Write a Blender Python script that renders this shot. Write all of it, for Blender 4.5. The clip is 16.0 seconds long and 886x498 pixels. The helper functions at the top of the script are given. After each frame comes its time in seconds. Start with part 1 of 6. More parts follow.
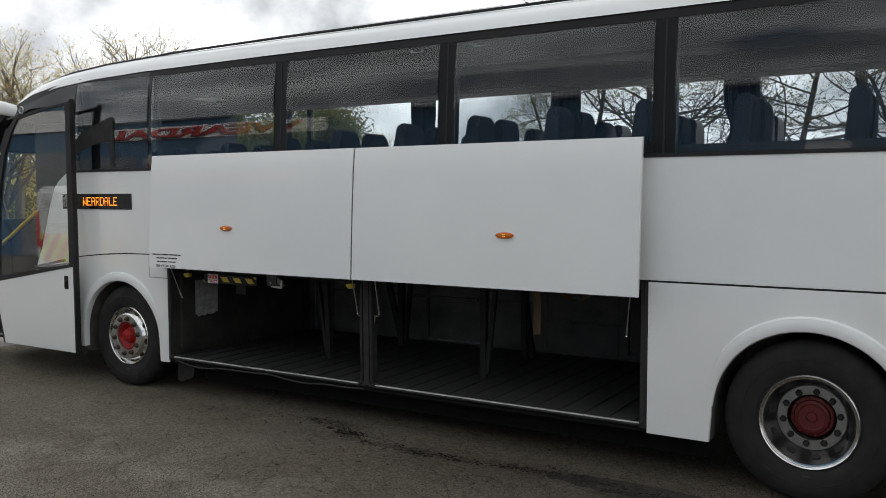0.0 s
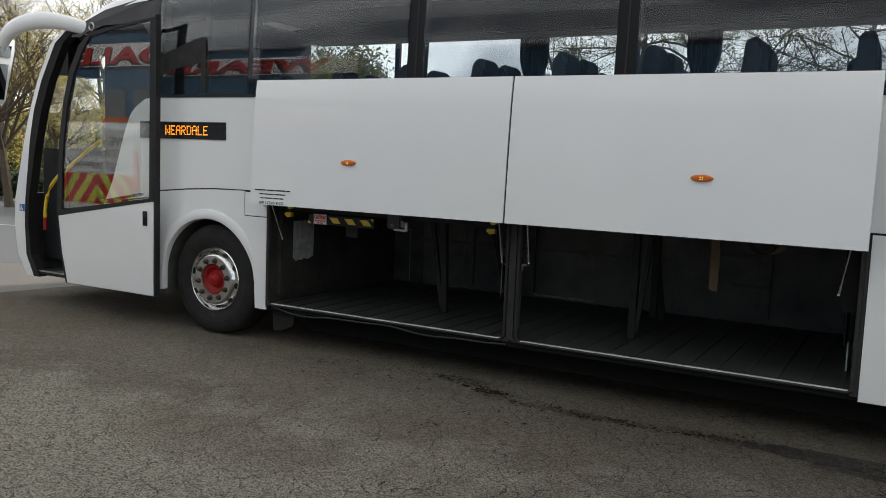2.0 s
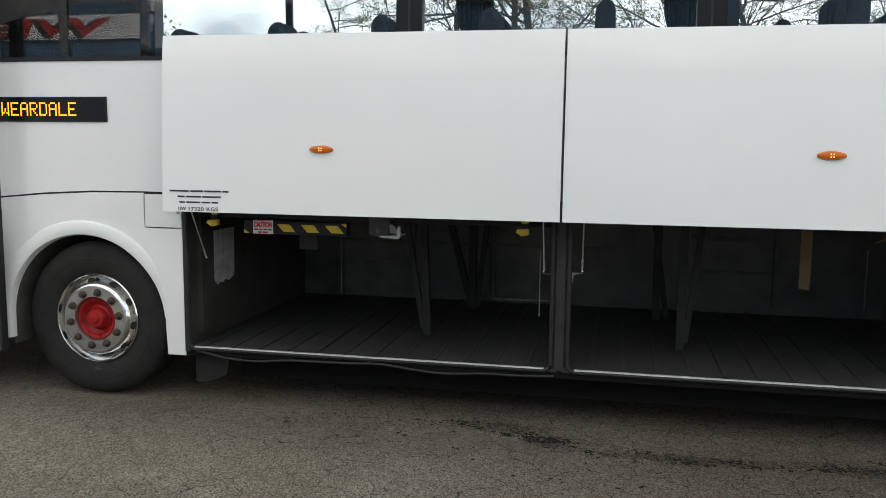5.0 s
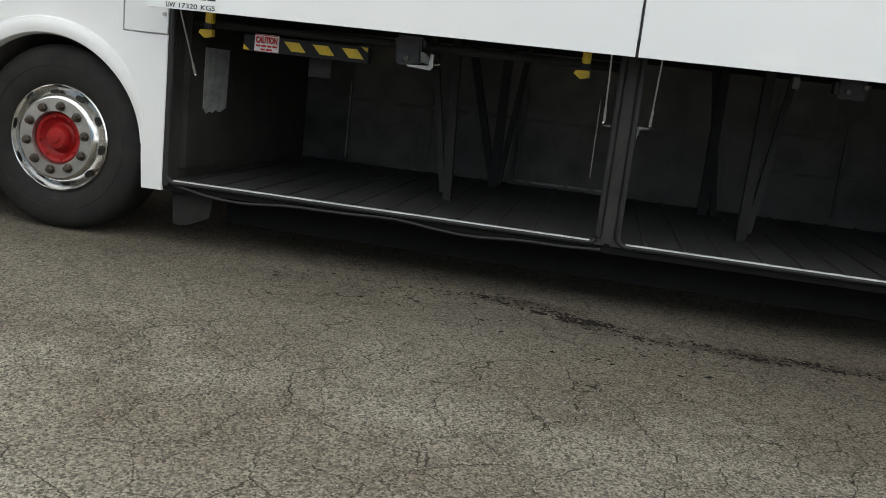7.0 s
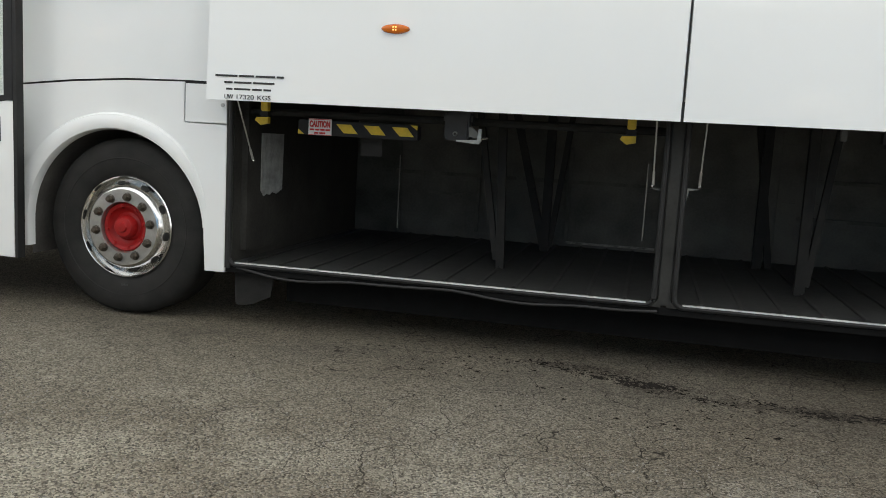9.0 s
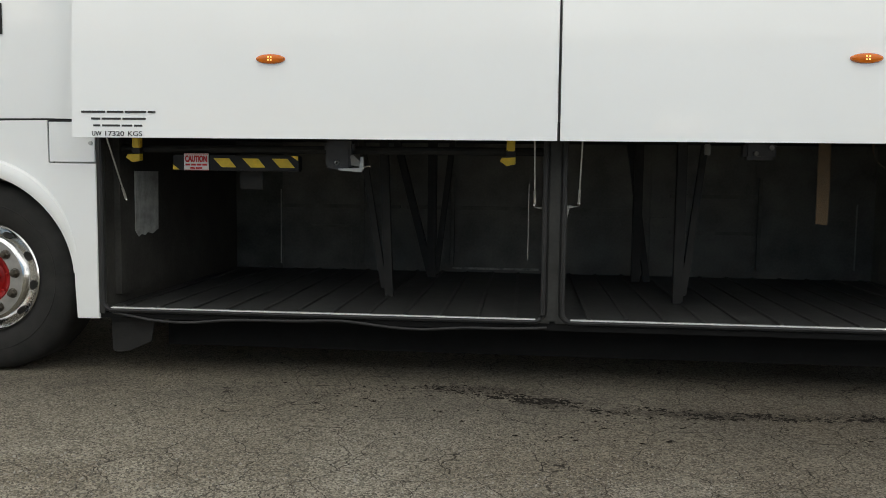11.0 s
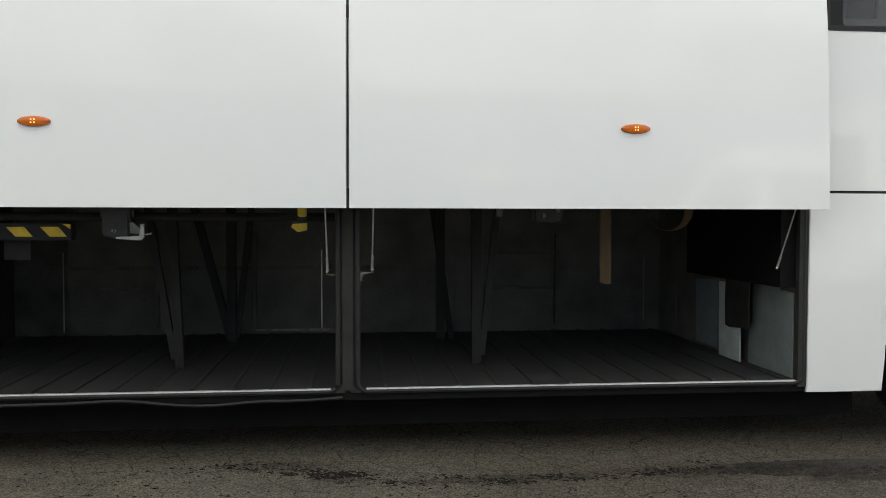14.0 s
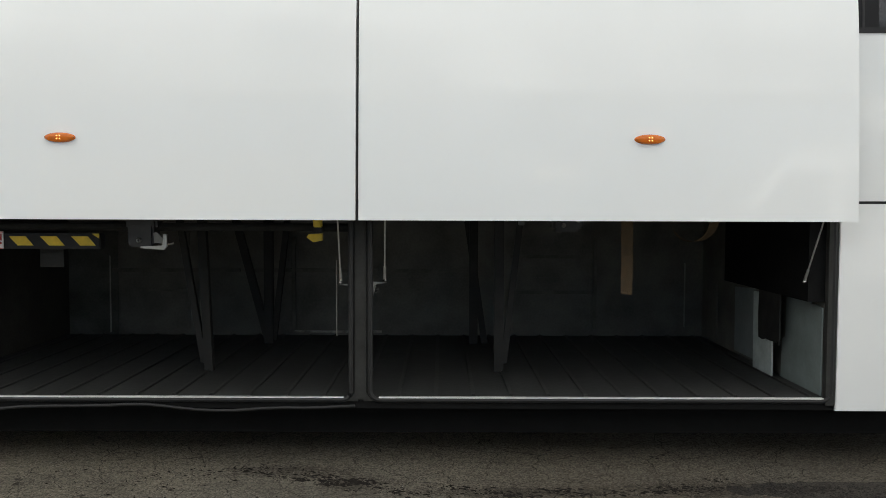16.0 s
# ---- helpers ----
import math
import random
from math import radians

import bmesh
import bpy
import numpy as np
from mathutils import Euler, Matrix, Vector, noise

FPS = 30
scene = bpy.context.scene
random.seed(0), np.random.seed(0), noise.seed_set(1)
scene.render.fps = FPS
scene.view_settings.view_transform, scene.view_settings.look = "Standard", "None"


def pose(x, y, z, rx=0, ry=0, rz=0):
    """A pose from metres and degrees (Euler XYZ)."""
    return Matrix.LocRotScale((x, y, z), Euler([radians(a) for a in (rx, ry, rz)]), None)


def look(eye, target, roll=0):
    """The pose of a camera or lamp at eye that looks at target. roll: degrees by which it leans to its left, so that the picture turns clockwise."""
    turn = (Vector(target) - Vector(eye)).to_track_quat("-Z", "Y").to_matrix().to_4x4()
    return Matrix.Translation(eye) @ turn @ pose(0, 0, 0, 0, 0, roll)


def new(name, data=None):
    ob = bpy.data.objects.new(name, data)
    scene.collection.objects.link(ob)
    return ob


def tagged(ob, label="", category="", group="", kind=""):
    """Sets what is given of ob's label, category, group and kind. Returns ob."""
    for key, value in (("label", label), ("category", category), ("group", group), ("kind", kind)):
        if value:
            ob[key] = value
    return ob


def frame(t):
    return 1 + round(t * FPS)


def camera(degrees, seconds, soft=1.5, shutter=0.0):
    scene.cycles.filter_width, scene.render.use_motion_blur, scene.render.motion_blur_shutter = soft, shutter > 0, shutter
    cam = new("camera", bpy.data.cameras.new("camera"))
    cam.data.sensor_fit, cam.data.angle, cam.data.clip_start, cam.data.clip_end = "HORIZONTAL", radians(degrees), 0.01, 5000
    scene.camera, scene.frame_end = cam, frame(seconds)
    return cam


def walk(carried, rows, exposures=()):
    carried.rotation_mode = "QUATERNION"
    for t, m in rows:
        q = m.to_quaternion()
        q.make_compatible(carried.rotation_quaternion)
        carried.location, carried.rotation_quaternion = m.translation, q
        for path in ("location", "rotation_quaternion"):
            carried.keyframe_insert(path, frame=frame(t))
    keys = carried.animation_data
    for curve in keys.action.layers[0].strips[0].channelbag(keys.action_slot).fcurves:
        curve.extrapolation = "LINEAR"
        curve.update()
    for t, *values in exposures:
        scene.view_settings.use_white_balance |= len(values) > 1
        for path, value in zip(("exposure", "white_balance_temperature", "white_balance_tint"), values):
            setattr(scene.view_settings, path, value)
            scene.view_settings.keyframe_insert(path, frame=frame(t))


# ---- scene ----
cam = camera(55.5, 16.0, soft=0.9)
PATH = [
    (0, (7.268, -5.583, 1.925), (6.225, -3.881, 1.801), -0.1),
    (0.5, (6.803, -5.897, 1.787), (5.733, -4.209, 1.699), 1.2),
    (1, (6.449, -5.773, 1.702), (5.429, -4.055, 1.616), 1.6),
    (1.5, (6.182, -5.562, 1.78), (5.215, -3.815, 1.665), 1.5),
    (2, (5.698, -5.747, 1.682), (4.728, -4.01, 1.477), 2.3),
    (2.5, (5.291, -5.649, 1.631), (4.343, -3.908, 1.363), 2.8),
    (3, (4.937, -5.4, 1.721), (4.095, -3.606, 1.453), 1.9),
    (3.2, (4.714, -5.359, 1.727), (4.02, -3.503, 1.455), 2.3),
    (5.3, (3.348, -4.729, 1.654), (2.951, -2.785, 1.408), 0.6),
    (5.5, (3.335, -4.6, 1.617), (2.933, -2.657, 1.371), 0.5),
    (6, (3.096, -4.421, 1.61), (2.722, -2.478, 1.318), -0.7),
    (6.5, (3.003, -4.239, 1.399), (2.653, -2.31, 1.002), 3.1),
    (7, (3.006, -4.205, 1.055), (2.669, -2.272, 0.666), 6.5),
    (7.5, (2.993, -4.255, 1.036), (2.577, -2.342, 0.628), 6.1),
    (8, (3.056, -4.213, 1.085), (2.561, -2.292, 0.829), 5.1),
    (8.2, (3.016, -4.254, 1.109), (2.511, -2.339, 0.832), 4.3),
    (10.3, (2.951, -4.285, 1.138), (2.626, -2.321, 0.936), 1.2),
    (10.5, (2.964, -4.271, 1.125), (2.671, -2.301, 0.939), 0.9),
    (11, (2.943, -4.263, 1.086), (2.75, -2.28, 0.913), 0.7),
    (11.5, (2.968, -4.233, 1.077), (2.85, -2.242, 0.93), 0.7),
    (12, (2.984, -4.215, 1.13), (2.939, -2.219, 1.0), 0.4),
    (12.5, (2.983, -4.201, 1.275), (3.03, -2.209, 1.107), 0.3),
    (13, (3.044, -4.177, 1.194), (3.14, -2.182, 1.084), 0.1),
    (13.5, (3.195, -4.191, 1.238), (3.332, -2.198, 1.147), 0.3),
    (14, (3.132, -4.168, 1.211), (3.337, -2.18, 1.138), 0.1),
    (14.5, (3.172, -4.175, 1.227), (3.421, -2.191, 1.154), 0.0),
    (15, (3.338, -4.198, 1.267), (3.576, -2.214, 1.189), 0.4),
    (15.5, (3.421, -4.176, 1.297), (3.618, -2.188, 1.205), 0.3),
    (16, (3.496, -4.192, 1.321), (3.499, -2.194, 1.222), 0.2),
]
EXPOSURES = [(0, -0.07, 6480, 12), (0.5, -0.08, 6480, 12), (1.5, -0.12, 6480, 12), (2.5, 0.34, 6480, 12), (3.2, 0.45, 6500, 11), (5.5, 0.76, 6600, 10), (7.0, 0.86, 6620, 10), (8.0, 0.88, 6640, 10), (11.0, 0.82, 6800, 10), (14.5, 0.74, 6740, 10), (16.0, 0.74, 6740, 10)]
walk(cam, [(t, look(eye, target, roll)) for t, eye, target, roll in PATH], EXPOSURES)

# ---- light ----
world = bpy.data.worlds.new("overcast_sky")
world.use_nodes = True
scene.world = world
wn, wl = world.node_tree.nodes, world.node_tree.links
sky = wn.new("ShaderNodeTexSky")
sky.sky_type, sky.sun_disc = "NISHITA", False
sky.sun_elevation, sky.sun_rotation = radians(35), radians(22)
wcoord = wn.new("ShaderNodeTexCoord")
wmap = wn.new("ShaderNodeMapping")
wmap.inputs["Scale"].default_value = (1.0, 1.0, 1.15)
wmap.inputs["Location"].default_value = (3.7, 1.9, 0.6)
wnoise = wn.new("ShaderNodeTexNoise")
wnoise.inputs["Scale"].default_value, wnoise.inputs["Detail"].default_value = 5.4, 6.0
wnoise.inputs["Roughness"].default_value = 0.54
wramp = wn.new("ShaderNodeValToRGB")
wramp.color_ramp.elements[0].position, wramp.color_ramp.elements[0].color = 0.31, (0.27, 0.30, 0.34, 1)
wramp.color_ramp.elements[1].position, wramp.color_ramp.elements[1].color = 0.62, (1.58, 1.62, 1.62, 1)
wthin = wn.new("ShaderNodeValToRGB")
wthin.color_ramp.elements[0].position, wthin.color_ramp.elements[0].color = 0.24, (0.35, 0.35, 0.35, 1)
wthin.color_ramp.elements[1].position, wthin.color_ramp.elements[1].color = 0.40, (1, 1, 1, 1)
wdim = wn.new("ShaderNodeMix")
wdim.data_type = "RGBA"
wsky = wn.new("ShaderNodeMix")
wsky.data_type, wsky.blend_type = "RGBA", "MULTIPLY"
wsky.inputs[0].default_value = 1.0
wsky.inputs[7].default_value = (0.12, 0.12, 0.12, 1)
back = wn["Background"]
back.inputs["Strength"].default_value = 1.0
wl.new(wcoord.outputs["Generated"], wmap.inputs["Vector"])
wl.new(wmap.outputs[0], wnoise.inputs["Vector"])
wl.new(wnoise.outputs["Fac"], wramp.inputs[0])
wl.new(wnoise.outputs["Fac"], wthin.inputs[0])
wl.new(sky.outputs[0], wsky.inputs[6])
wl.new(wthin.outputs[0], wdim.inputs[0])
wl.new(wsky.outputs[2], wdim.inputs[6])
# the cloud is thicker and darker away from the sun
wsep, wgrad, wshade = wn.new("ShaderNodeSeparateXYZ"), wn.new("ShaderNodeMapRange"), wn.new("ShaderNodeMix")
wgrad.inputs["From Min"].default_value, wgrad.inputs["From Max"].default_value = -0.80, 0.15
wgrad.inputs["To Min"].default_value, wgrad.inputs["To Max"].default_value = 0.80, 0.93
wshade.data_type, wshade.blend_type = "RGBA", "MULTIPLY"
wshade.inputs[0].default_value = 1.0
wl.new(wcoord.outputs["Generated"], wsep.inputs[0])
wl.new(wsep.outputs[1], wgrad.inputs["Value"])
wl.new(wramp.outputs[0], wshade.inputs[6])
wl.new(wgrad.outputs[0], wshade.inputs[7])
wl.new(wshade.outputs[2], wdim.inputs[7])
wl.new(wdim.outputs[2], back.inputs["Color"])

sun = new("sun", bpy.data.lights.new("sun", "SUN"))
sun.data.energy, sun.data.angle, sun.data.color = 3.0, radians(7), (1.0, 0.97, 0.93)
sun.matrix_world = look((5, 12, 9.1), (0, 0, 0))

# ---- materials ----


def material(name, base, rough=0.5, metal=0.0, vary=0.15, scale=6.0, bump=0.0, bump_scale=60.0, coat=0.0, second=None, spec=0.5, random=0.0):
    """A surface with variation at two scales: broad patches and fine grain, and relief."""
    m = bpy.data.materials.new(name)
    m.use_nodes = True
    n, l = m.node_tree.nodes, m.node_tree.links
    p = n["Principled BSDF"]
    p.inputs["Roughness"].default_value, p.inputs["Metallic"].default_value = rough, metal
    p.inputs["Coat Weight"].default_value, p.inputs["Specular IOR Level"].default_value = coat, spec
    p.inputs["Coat Roughness"].default_value = 0.03
    co = n.new("ShaderNodeTexCoord")
    a = n.new("ShaderNodeTexNoise")
    a.inputs["Scale"].default_value, a.inputs["Detail"].default_value = scale, 6
    b = n.new("ShaderNodeTexNoise")
    b.inputs["Scale"].default_value, b.inputs["Detail"].default_value = bump_scale, 4
    for t in (a, b):
        l.new(co.outputs["Object"], t.inputs["Vector"])
    add = n.new("ShaderNodeMath")
    add.operation = "MULTIPLY_ADD"
    add.inputs[1].default_value = 0.35
    l.new(b.outputs["Fac"], add.inputs[0])
    l.new(a.outputs["Fac"], add.inputs[2])
    span = n.new("ShaderNodeMapRange")
    span.inputs["From Min"].default_value, span.inputs["From Max"].default_value = 0.4, 0.95
    l.new(add.outputs[0], span.inputs["Value"])
    mix = n.new("ShaderNodeMix")
    mix.data_type = "RGBA"
    dark = second or tuple(c * (1 - vary) for c in base)
    lite = base if second else tuple(min(1, c * (1 + vary)) for c in base)
    mix.inputs[6].default_value, mix.inputs[7].default_value = (*dark, 1), (*lite, 1)
    l.new(span.outputs[0], mix.inputs[0])
    out = mix.outputs[2]
    if random:
        info = n.new("ShaderNodeObjectInfo")
        hsv = n.new("ShaderNodeHueSaturation")
        r = n.new("ShaderNodeMapRange")
        r.inputs["To Min"].default_value, r.inputs["To Max"].default_value = 1 - random, 1 + random
        l.new(info.outputs["Random"], r.inputs["Value"])
        l.new(r.outputs[0], hsv.inputs["Value"])
        l.new(out, hsv.inputs["Color"])
        out = hsv.outputs[0]
    l.new(out, p.inputs["Base Color"])
    rr = n.new("ShaderNodeMapRange")
    rr.inputs["To Min"].default_value, rr.inputs["To Max"].default_value = max(0.02, rough * 0.75), min(1, rough * 1.3)
    l.new(a.outputs["Fac"], rr.inputs["Value"])
    l.new(rr.outputs[0], p.inputs["Roughness"])
    if bump:
        bp = n.new("ShaderNodeBump")
        bp.inputs["Strength"].default_value, bp.inputs["Distance"].default_value = bump, 0.01
        l.new(b.outputs["Fac"], bp.inputs["Height"])
        l.new(bp.outputs[0], p.inputs["Normal"])
    return m


def glass(name, tint, ior=1.5, rise=5.0):
    """A thin tinted pane: what lies behind shows through, the gloss grows towards grazing."""
    m = bpy.data.materials.new(name)
    m.use_nodes = True
    n, l = m.node_tree.nodes, m.node_tree.links
    n.remove(n["Principled BSDF"])
    t, g, f, p, q, x = (n.new("ShaderNode" + k) for k in ("BsdfTransparent", "BsdfGlossy", "LayerWeight", "Math", "Math", "MixShader"))
    t.inputs["Color"].default_value, g.inputs["Roughness"].default_value = (*tint, 1), 0.0
    p.operation, p.inputs[1].default_value = "POWER", rise
    r0 = ((ior - 1) / (ior + 1)) ** 2
    q.operation, q.inputs[1].default_value, q.inputs[2].default_value = "MULTIPLY_ADD", 1 - r0, r0
    l.new(f.outputs["Facing"], p.inputs[0]), l.new(p.outputs[0], q.inputs[0])
    l.new(q.outputs[0], x.inputs[0]), l.new(t.outputs[0], x.inputs[1]), l.new(g.outputs[0], x.inputs[2])
    l.new(x.outputs[0], n["Material Output"].inputs["Surface"])
    return m


def black_glass(name, base, ior=1.68, rise=4.4):
    """Glass bonded over black: dark, with the same gloss as the panes beside it."""
    m = bpy.data.materials.new(name)
    m.use_nodes = True
    n, l = m.node_tree.nodes, m.node_tree.links
    n.remove(n["Principled BSDF"])
    t, g, f, p, q, x, w = (n.new("ShaderNode" + k) for k in ("BsdfDiffuse", "BsdfGlossy", "LayerWeight", "Math", "Math", "MixShader", "TexNoise"))
    w.inputs["Scale"].default_value = 3.0
    r = n.new("ShaderNodeMapRange")
    r.inputs["To Min"].default_value, r.inputs["To Max"].default_value = 0.0, 0.06
    l.new(w.outputs["Fac"], r.inputs["Value"]), l.new(r.outputs[0], g.inputs["Roughness"])
    t.inputs["Color"].default_value = (*base, 1)
    p.operation, p.inputs[1].default_value = "POWER", rise
    r0 = ((ior - 1) / (ior + 1)) ** 2
    q.operation, q.inputs[1].default_value, q.inputs[2].default_value = "MULTIPLY_ADD", 1 - r0, r0
    l.new(f.outputs["Facing"], p.inputs[0]), l.new(p.outputs[0], q.inputs[0])
    l.new(q.outputs[0], x.inputs[0]), l.new(t.outputs[0], x.inputs[1]), l.new(g.outputs[0], x.inputs[2])
    l.new(x.outputs[0], n["Material Output"].inputs["Surface"])
    return m


def leafy(m, share=0.5):
    """Lets daylight through thin leaves."""
    n, l = m.node_tree.nodes, m.node_tree.links
    p = n["Principled BSDF"]
    t, x = n.new("ShaderNodeBsdfTranslucent"), n.new("ShaderNodeMixShader")
    l.new(p.inputs["Base Color"].links[0].from_socket, t.inputs["Color"])
    x.inputs[0].default_value = share
    l.new(p.outputs[0], x.inputs[1]), l.new(t.outputs[0], x.inputs[2])
    l.new(x.outputs[0], n["Material Output"].inputs["Surface"])
    return m


def glow(name, base, strength):
    m = bpy.data.materials.new(name)
    m.use_nodes = True
    p = m.node_tree.nodes["Principled BSDF"]
    p.inputs["Base Color"].default_value = (*base, 1)
    p.inputs["Emission Color"].default_value, p.inputs["Emission Strength"].default_value = (*base, 1), strength
    return m


def asphalt():
    m = bpy.data.materials.new("worn_asphalt")
    m.use_nodes = True
    n, l = m.node_tree.nodes, m.node_tree.links
    p = n["Principled BSDF"]
    co = n.new("ShaderNodeTexCoord")

    def noise_at(scale, detail=6, rough=0.6):
        t = n.new("ShaderNodeTexNoise")
        t.inputs["Scale"].default_value, t.inputs["Detail"].default_value, t.inputs["Roughness"].default_value = scale, detail, rough
        l.new(co.outputs["Object"], t.inputs["Vector"])
        return t

    def ramp(src, a, b, ca, cb):
        r = n.new("ShaderNodeValToRGB")
        r.color_ramp.elements[0].position, r.color_ramp.elements[0].color = a, (*ca, 1)
        r.color_ramp.elements[1].position, r.color_ramp.elements[1].color = b, (*cb, 1)
        l.new(src, r.inputs[0])
        return r.outputs[0]

    def mix(kind, fac, a, b):
        x = n.new("ShaderNodeMix")
        x.data_type, x.blend_type = "RGBA", kind
        if isinstance(fac, float):
            x.inputs[0].default_value = fac
        else:
            l.new(fac, x.inputs[0])
        l.new(a, x.inputs[6])
        if isinstance(b, tuple):
            x.inputs[7].default_value = (*b, 1)
        else:
            l.new(b, x.inputs[7])
        return x.outputs[2]

    broad = noise_at(0.55, 5)
    grit = n.new("ShaderNodeTexVoronoi")
    grit.inputs["Scale"].default_value = 135
    l.new(co.outputs["Object"], grit.inputs["Vector"])
    fine = noise_at(260, 3)
    base = ramp(broad.outputs["Fac"], 0.35, 0.68, (0.138, 0.122, 0.097), (0.182, 0.168, 0.141))
    stone = ramp(grit.outputs["Color"], 0.15, 0.90, (0.46, 0.45, 0.44), (1.84, 1.82, 1.77))
    col = mix("MULTIPLY", 0.9, base, stone)
    col = mix("MULTIPLY", 0.45, col, ramp(noise_at(20, 6, 0.7).outputs["Fac"], 0.32, 0.68, (0.72, 0.71, 0.69), (1.28, 1.28, 1.28)))
    speck = n.new("ShaderNodeTexVoronoi")
    speck.inputs["Scale"].default_value = 46
    l.new(co.outputs["Object"], speck.inputs["Vector"])
    col = mix("MIX", ramp(speck.outputs["Distance"], 0.10, 0.15, (0.8, 0.8, 0.8), (0, 0, 0)), col, (0.30, 0.29, 0.26))
    # a coarser, paler and grittier dressing in the open yard
    far = noise_at(1.1, 5, 0.65)
    open_yard = n.new("ShaderNodeSeparateXYZ")
    l.new(co.outputs["Object"], open_yard.inputs[0])
    away = n.new("ShaderNodeMath")
    away.operation, away.inputs[1].default_value = "MULTIPLY_ADD", -0.22
    l.new(open_yard.outputs[1], away.inputs[0]), l.new(far.outputs["Fac"], away.inputs[2])
    pale = ramp(away.outputs[0], 0.78, 1.00, (0, 0, 0), (0.70, 0.70, 0.70))
    col = mix("MIX", pale, col, mix("MULTIPLY", 1.0, stone, (0.280, 0.263, 0.222)))
    # crazing cracks, only in worn areas
    wob = noise_at(3.0, 4)
    warp = n.new("ShaderNodeMix")
    warp.data_type = "VECTOR"
    warp.inputs[0].default_value = 0.16
    l.new(co.outputs["Object"], warp.inputs[4]), l.new(wob.outputs["Color"], warp.inputs[5])
    crack = n.new("ShaderNodeTexVoronoi")
    crack.feature = "DISTANCE_TO_EDGE"
    crack.inputs["Scale"].default_value = 4.6
    l.new(warp.outputs[1], crack.inputs["Vector"])
    line = ramp(crack.outputs["Distance"], 0.0015, 0.0105, (1, 1, 1), (0, 0, 0))
    # oil in the drip line, a darker band along the vehicle, a wet patch
    sep = n.new("ShaderNodeSeparateXYZ")
    l.new(co.outputs["Object"], sep.inputs[0])

    def math(op, a, b=None, c=None):
        x = n.new("ShaderNodeMath")
        x.operation = op
        for i, v in enumerate((a, b, c)):
            if v is None:
                continue
            if isinstance(v, (int, float)):
                x.inputs[i].default_value = v
            else:
                l.new(v, x.inputs[i])
        return x.outputs[0]

    def ramp_value(src, a, b):
        x = n.new("ShaderNodeMapRange")
        x.inputs["From Min"].default_value, x.inputs["From Max"].default_value = a, b
        l.new(src, x.inputs["Value"])
        return x.outputs[0]

    # the crazing is open towards the middle of the locker and nearly closed elsewhere
    worn = ramp(math("MULTIPLY_ADD", math("MINIMUM", sep.outputs[0], 2.6), 0.12, noise_at(0.9, 4).outputs["Fac"]), 0.54, 0.72, (0.08, 0.08, 0.08), (0.95, 0.95, 0.95))
    col = mix("MIX", mix("MULTIPLY", 1.0, line, worn), col, (0.022, 0.020, 0.018))
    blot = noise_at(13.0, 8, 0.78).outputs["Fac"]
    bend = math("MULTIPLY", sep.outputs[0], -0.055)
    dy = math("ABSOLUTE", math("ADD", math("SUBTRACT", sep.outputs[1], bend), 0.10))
    along = math("MULTIPLY", math("GREATER_THAN", sep.outputs[0], 2.1), math("LESS_THAN", sep.outputs[0], 6.6))
    def oval(x, y, rx, ry):
        a = math("POWER", math("DIVIDE", math("SUBTRACT", sep.outputs[0], x), rx), 2)
        b = math("POWER", math("DIVIDE", math("SUBTRACT", sep.outputs[1], y), ry), 2)
        return math("MAXIMUM", math("SUBTRACT", 1.0, math("ADD", a, b)), -0.3)

    blob = oval(3.07, -0.18, 0.20, 0.17)
    for row in ((2.78, 0.0, 0.40, 0.13), (3.85, -0.30, 0.75, 0.10), (4.9, -0.25, 0.8, 0.14), (5.5, -0.42, 0.5, 0.10)):
        blob = math("MAXIMUM", blob, oval(*row))
    speckle = noise_at(95.0, 4, 0.75).outputs["Fac"]
    oil = math("MULTIPLY_ADD", speckle, 0.80, math("MULTIPLY_ADD", blob, 0.20, math("MULTIPLY", blot, 0.60)))
    oil = math("MULTIPLY", math("MULTIPLY", ramp_value(oil, 0.78, 0.86), along), 0.55)
    side_band = math("MULTIPLY", math("SMOOTH_MIN", math("MAXIMUM", math("SUBTRACT", 1.15, math("MULTIPLY", dy, 1.9)), 0.0), 1.0, 0.2), ramp_value(noise_at(2.2, 6, 0.7).outputs["Fac"], 0.30, 0.62))
    col = mix("MIX", math("MULTIPLY", side_band, 0.40), col, (0.046, 0.040, 0.033))
    col = mix("MIX", oil, col, (0.024, 0.019, 0.017))
    px = math("POWER", math("DIVIDE", math("SUBTRACT", sep.outputs[0], 5.45), 0.75), 2)
    py = math("POWER", math("DIVIDE", math("ADD", sep.outputs[1], 0.26), 0.16), 2)
    edge = math("MULTIPLY_ADD", noise_at(7, 4).outputs["Fac"], 1.2, math("ADD", px, py))
    pud = math("LESS_THAN", edge, 1.25)
    col = mix("MIX", math("MULTIPLY", pud, 0.7), col, (0.028, 0.028, 0.028))
    # a large old oil stain in the open yard
    sx = math("POWER", math("DIVIDE", math("SUBTRACT", sep.outputs[0], 2.15), 1.0), 2)
    sy = math("POWER", math("DIVIDE", math("ADD", sep.outputs[1], 2.10), 0.40), 2)
    st = math("MULTIPLY", math("MULTIPLY_ADD", noise_at(3.5, 5, 0.7).outputs["Fac"], 1.3, math("ADD", sx, sy)), 0.4)
    col = mix("MIX", ramp(st, 0.25, 0.75, (0.46, 0.46, 0.46), (0, 0, 0)), col, mix("MULTIPLY", 1.0, stone, (0.098, 0.077, 0.056)))
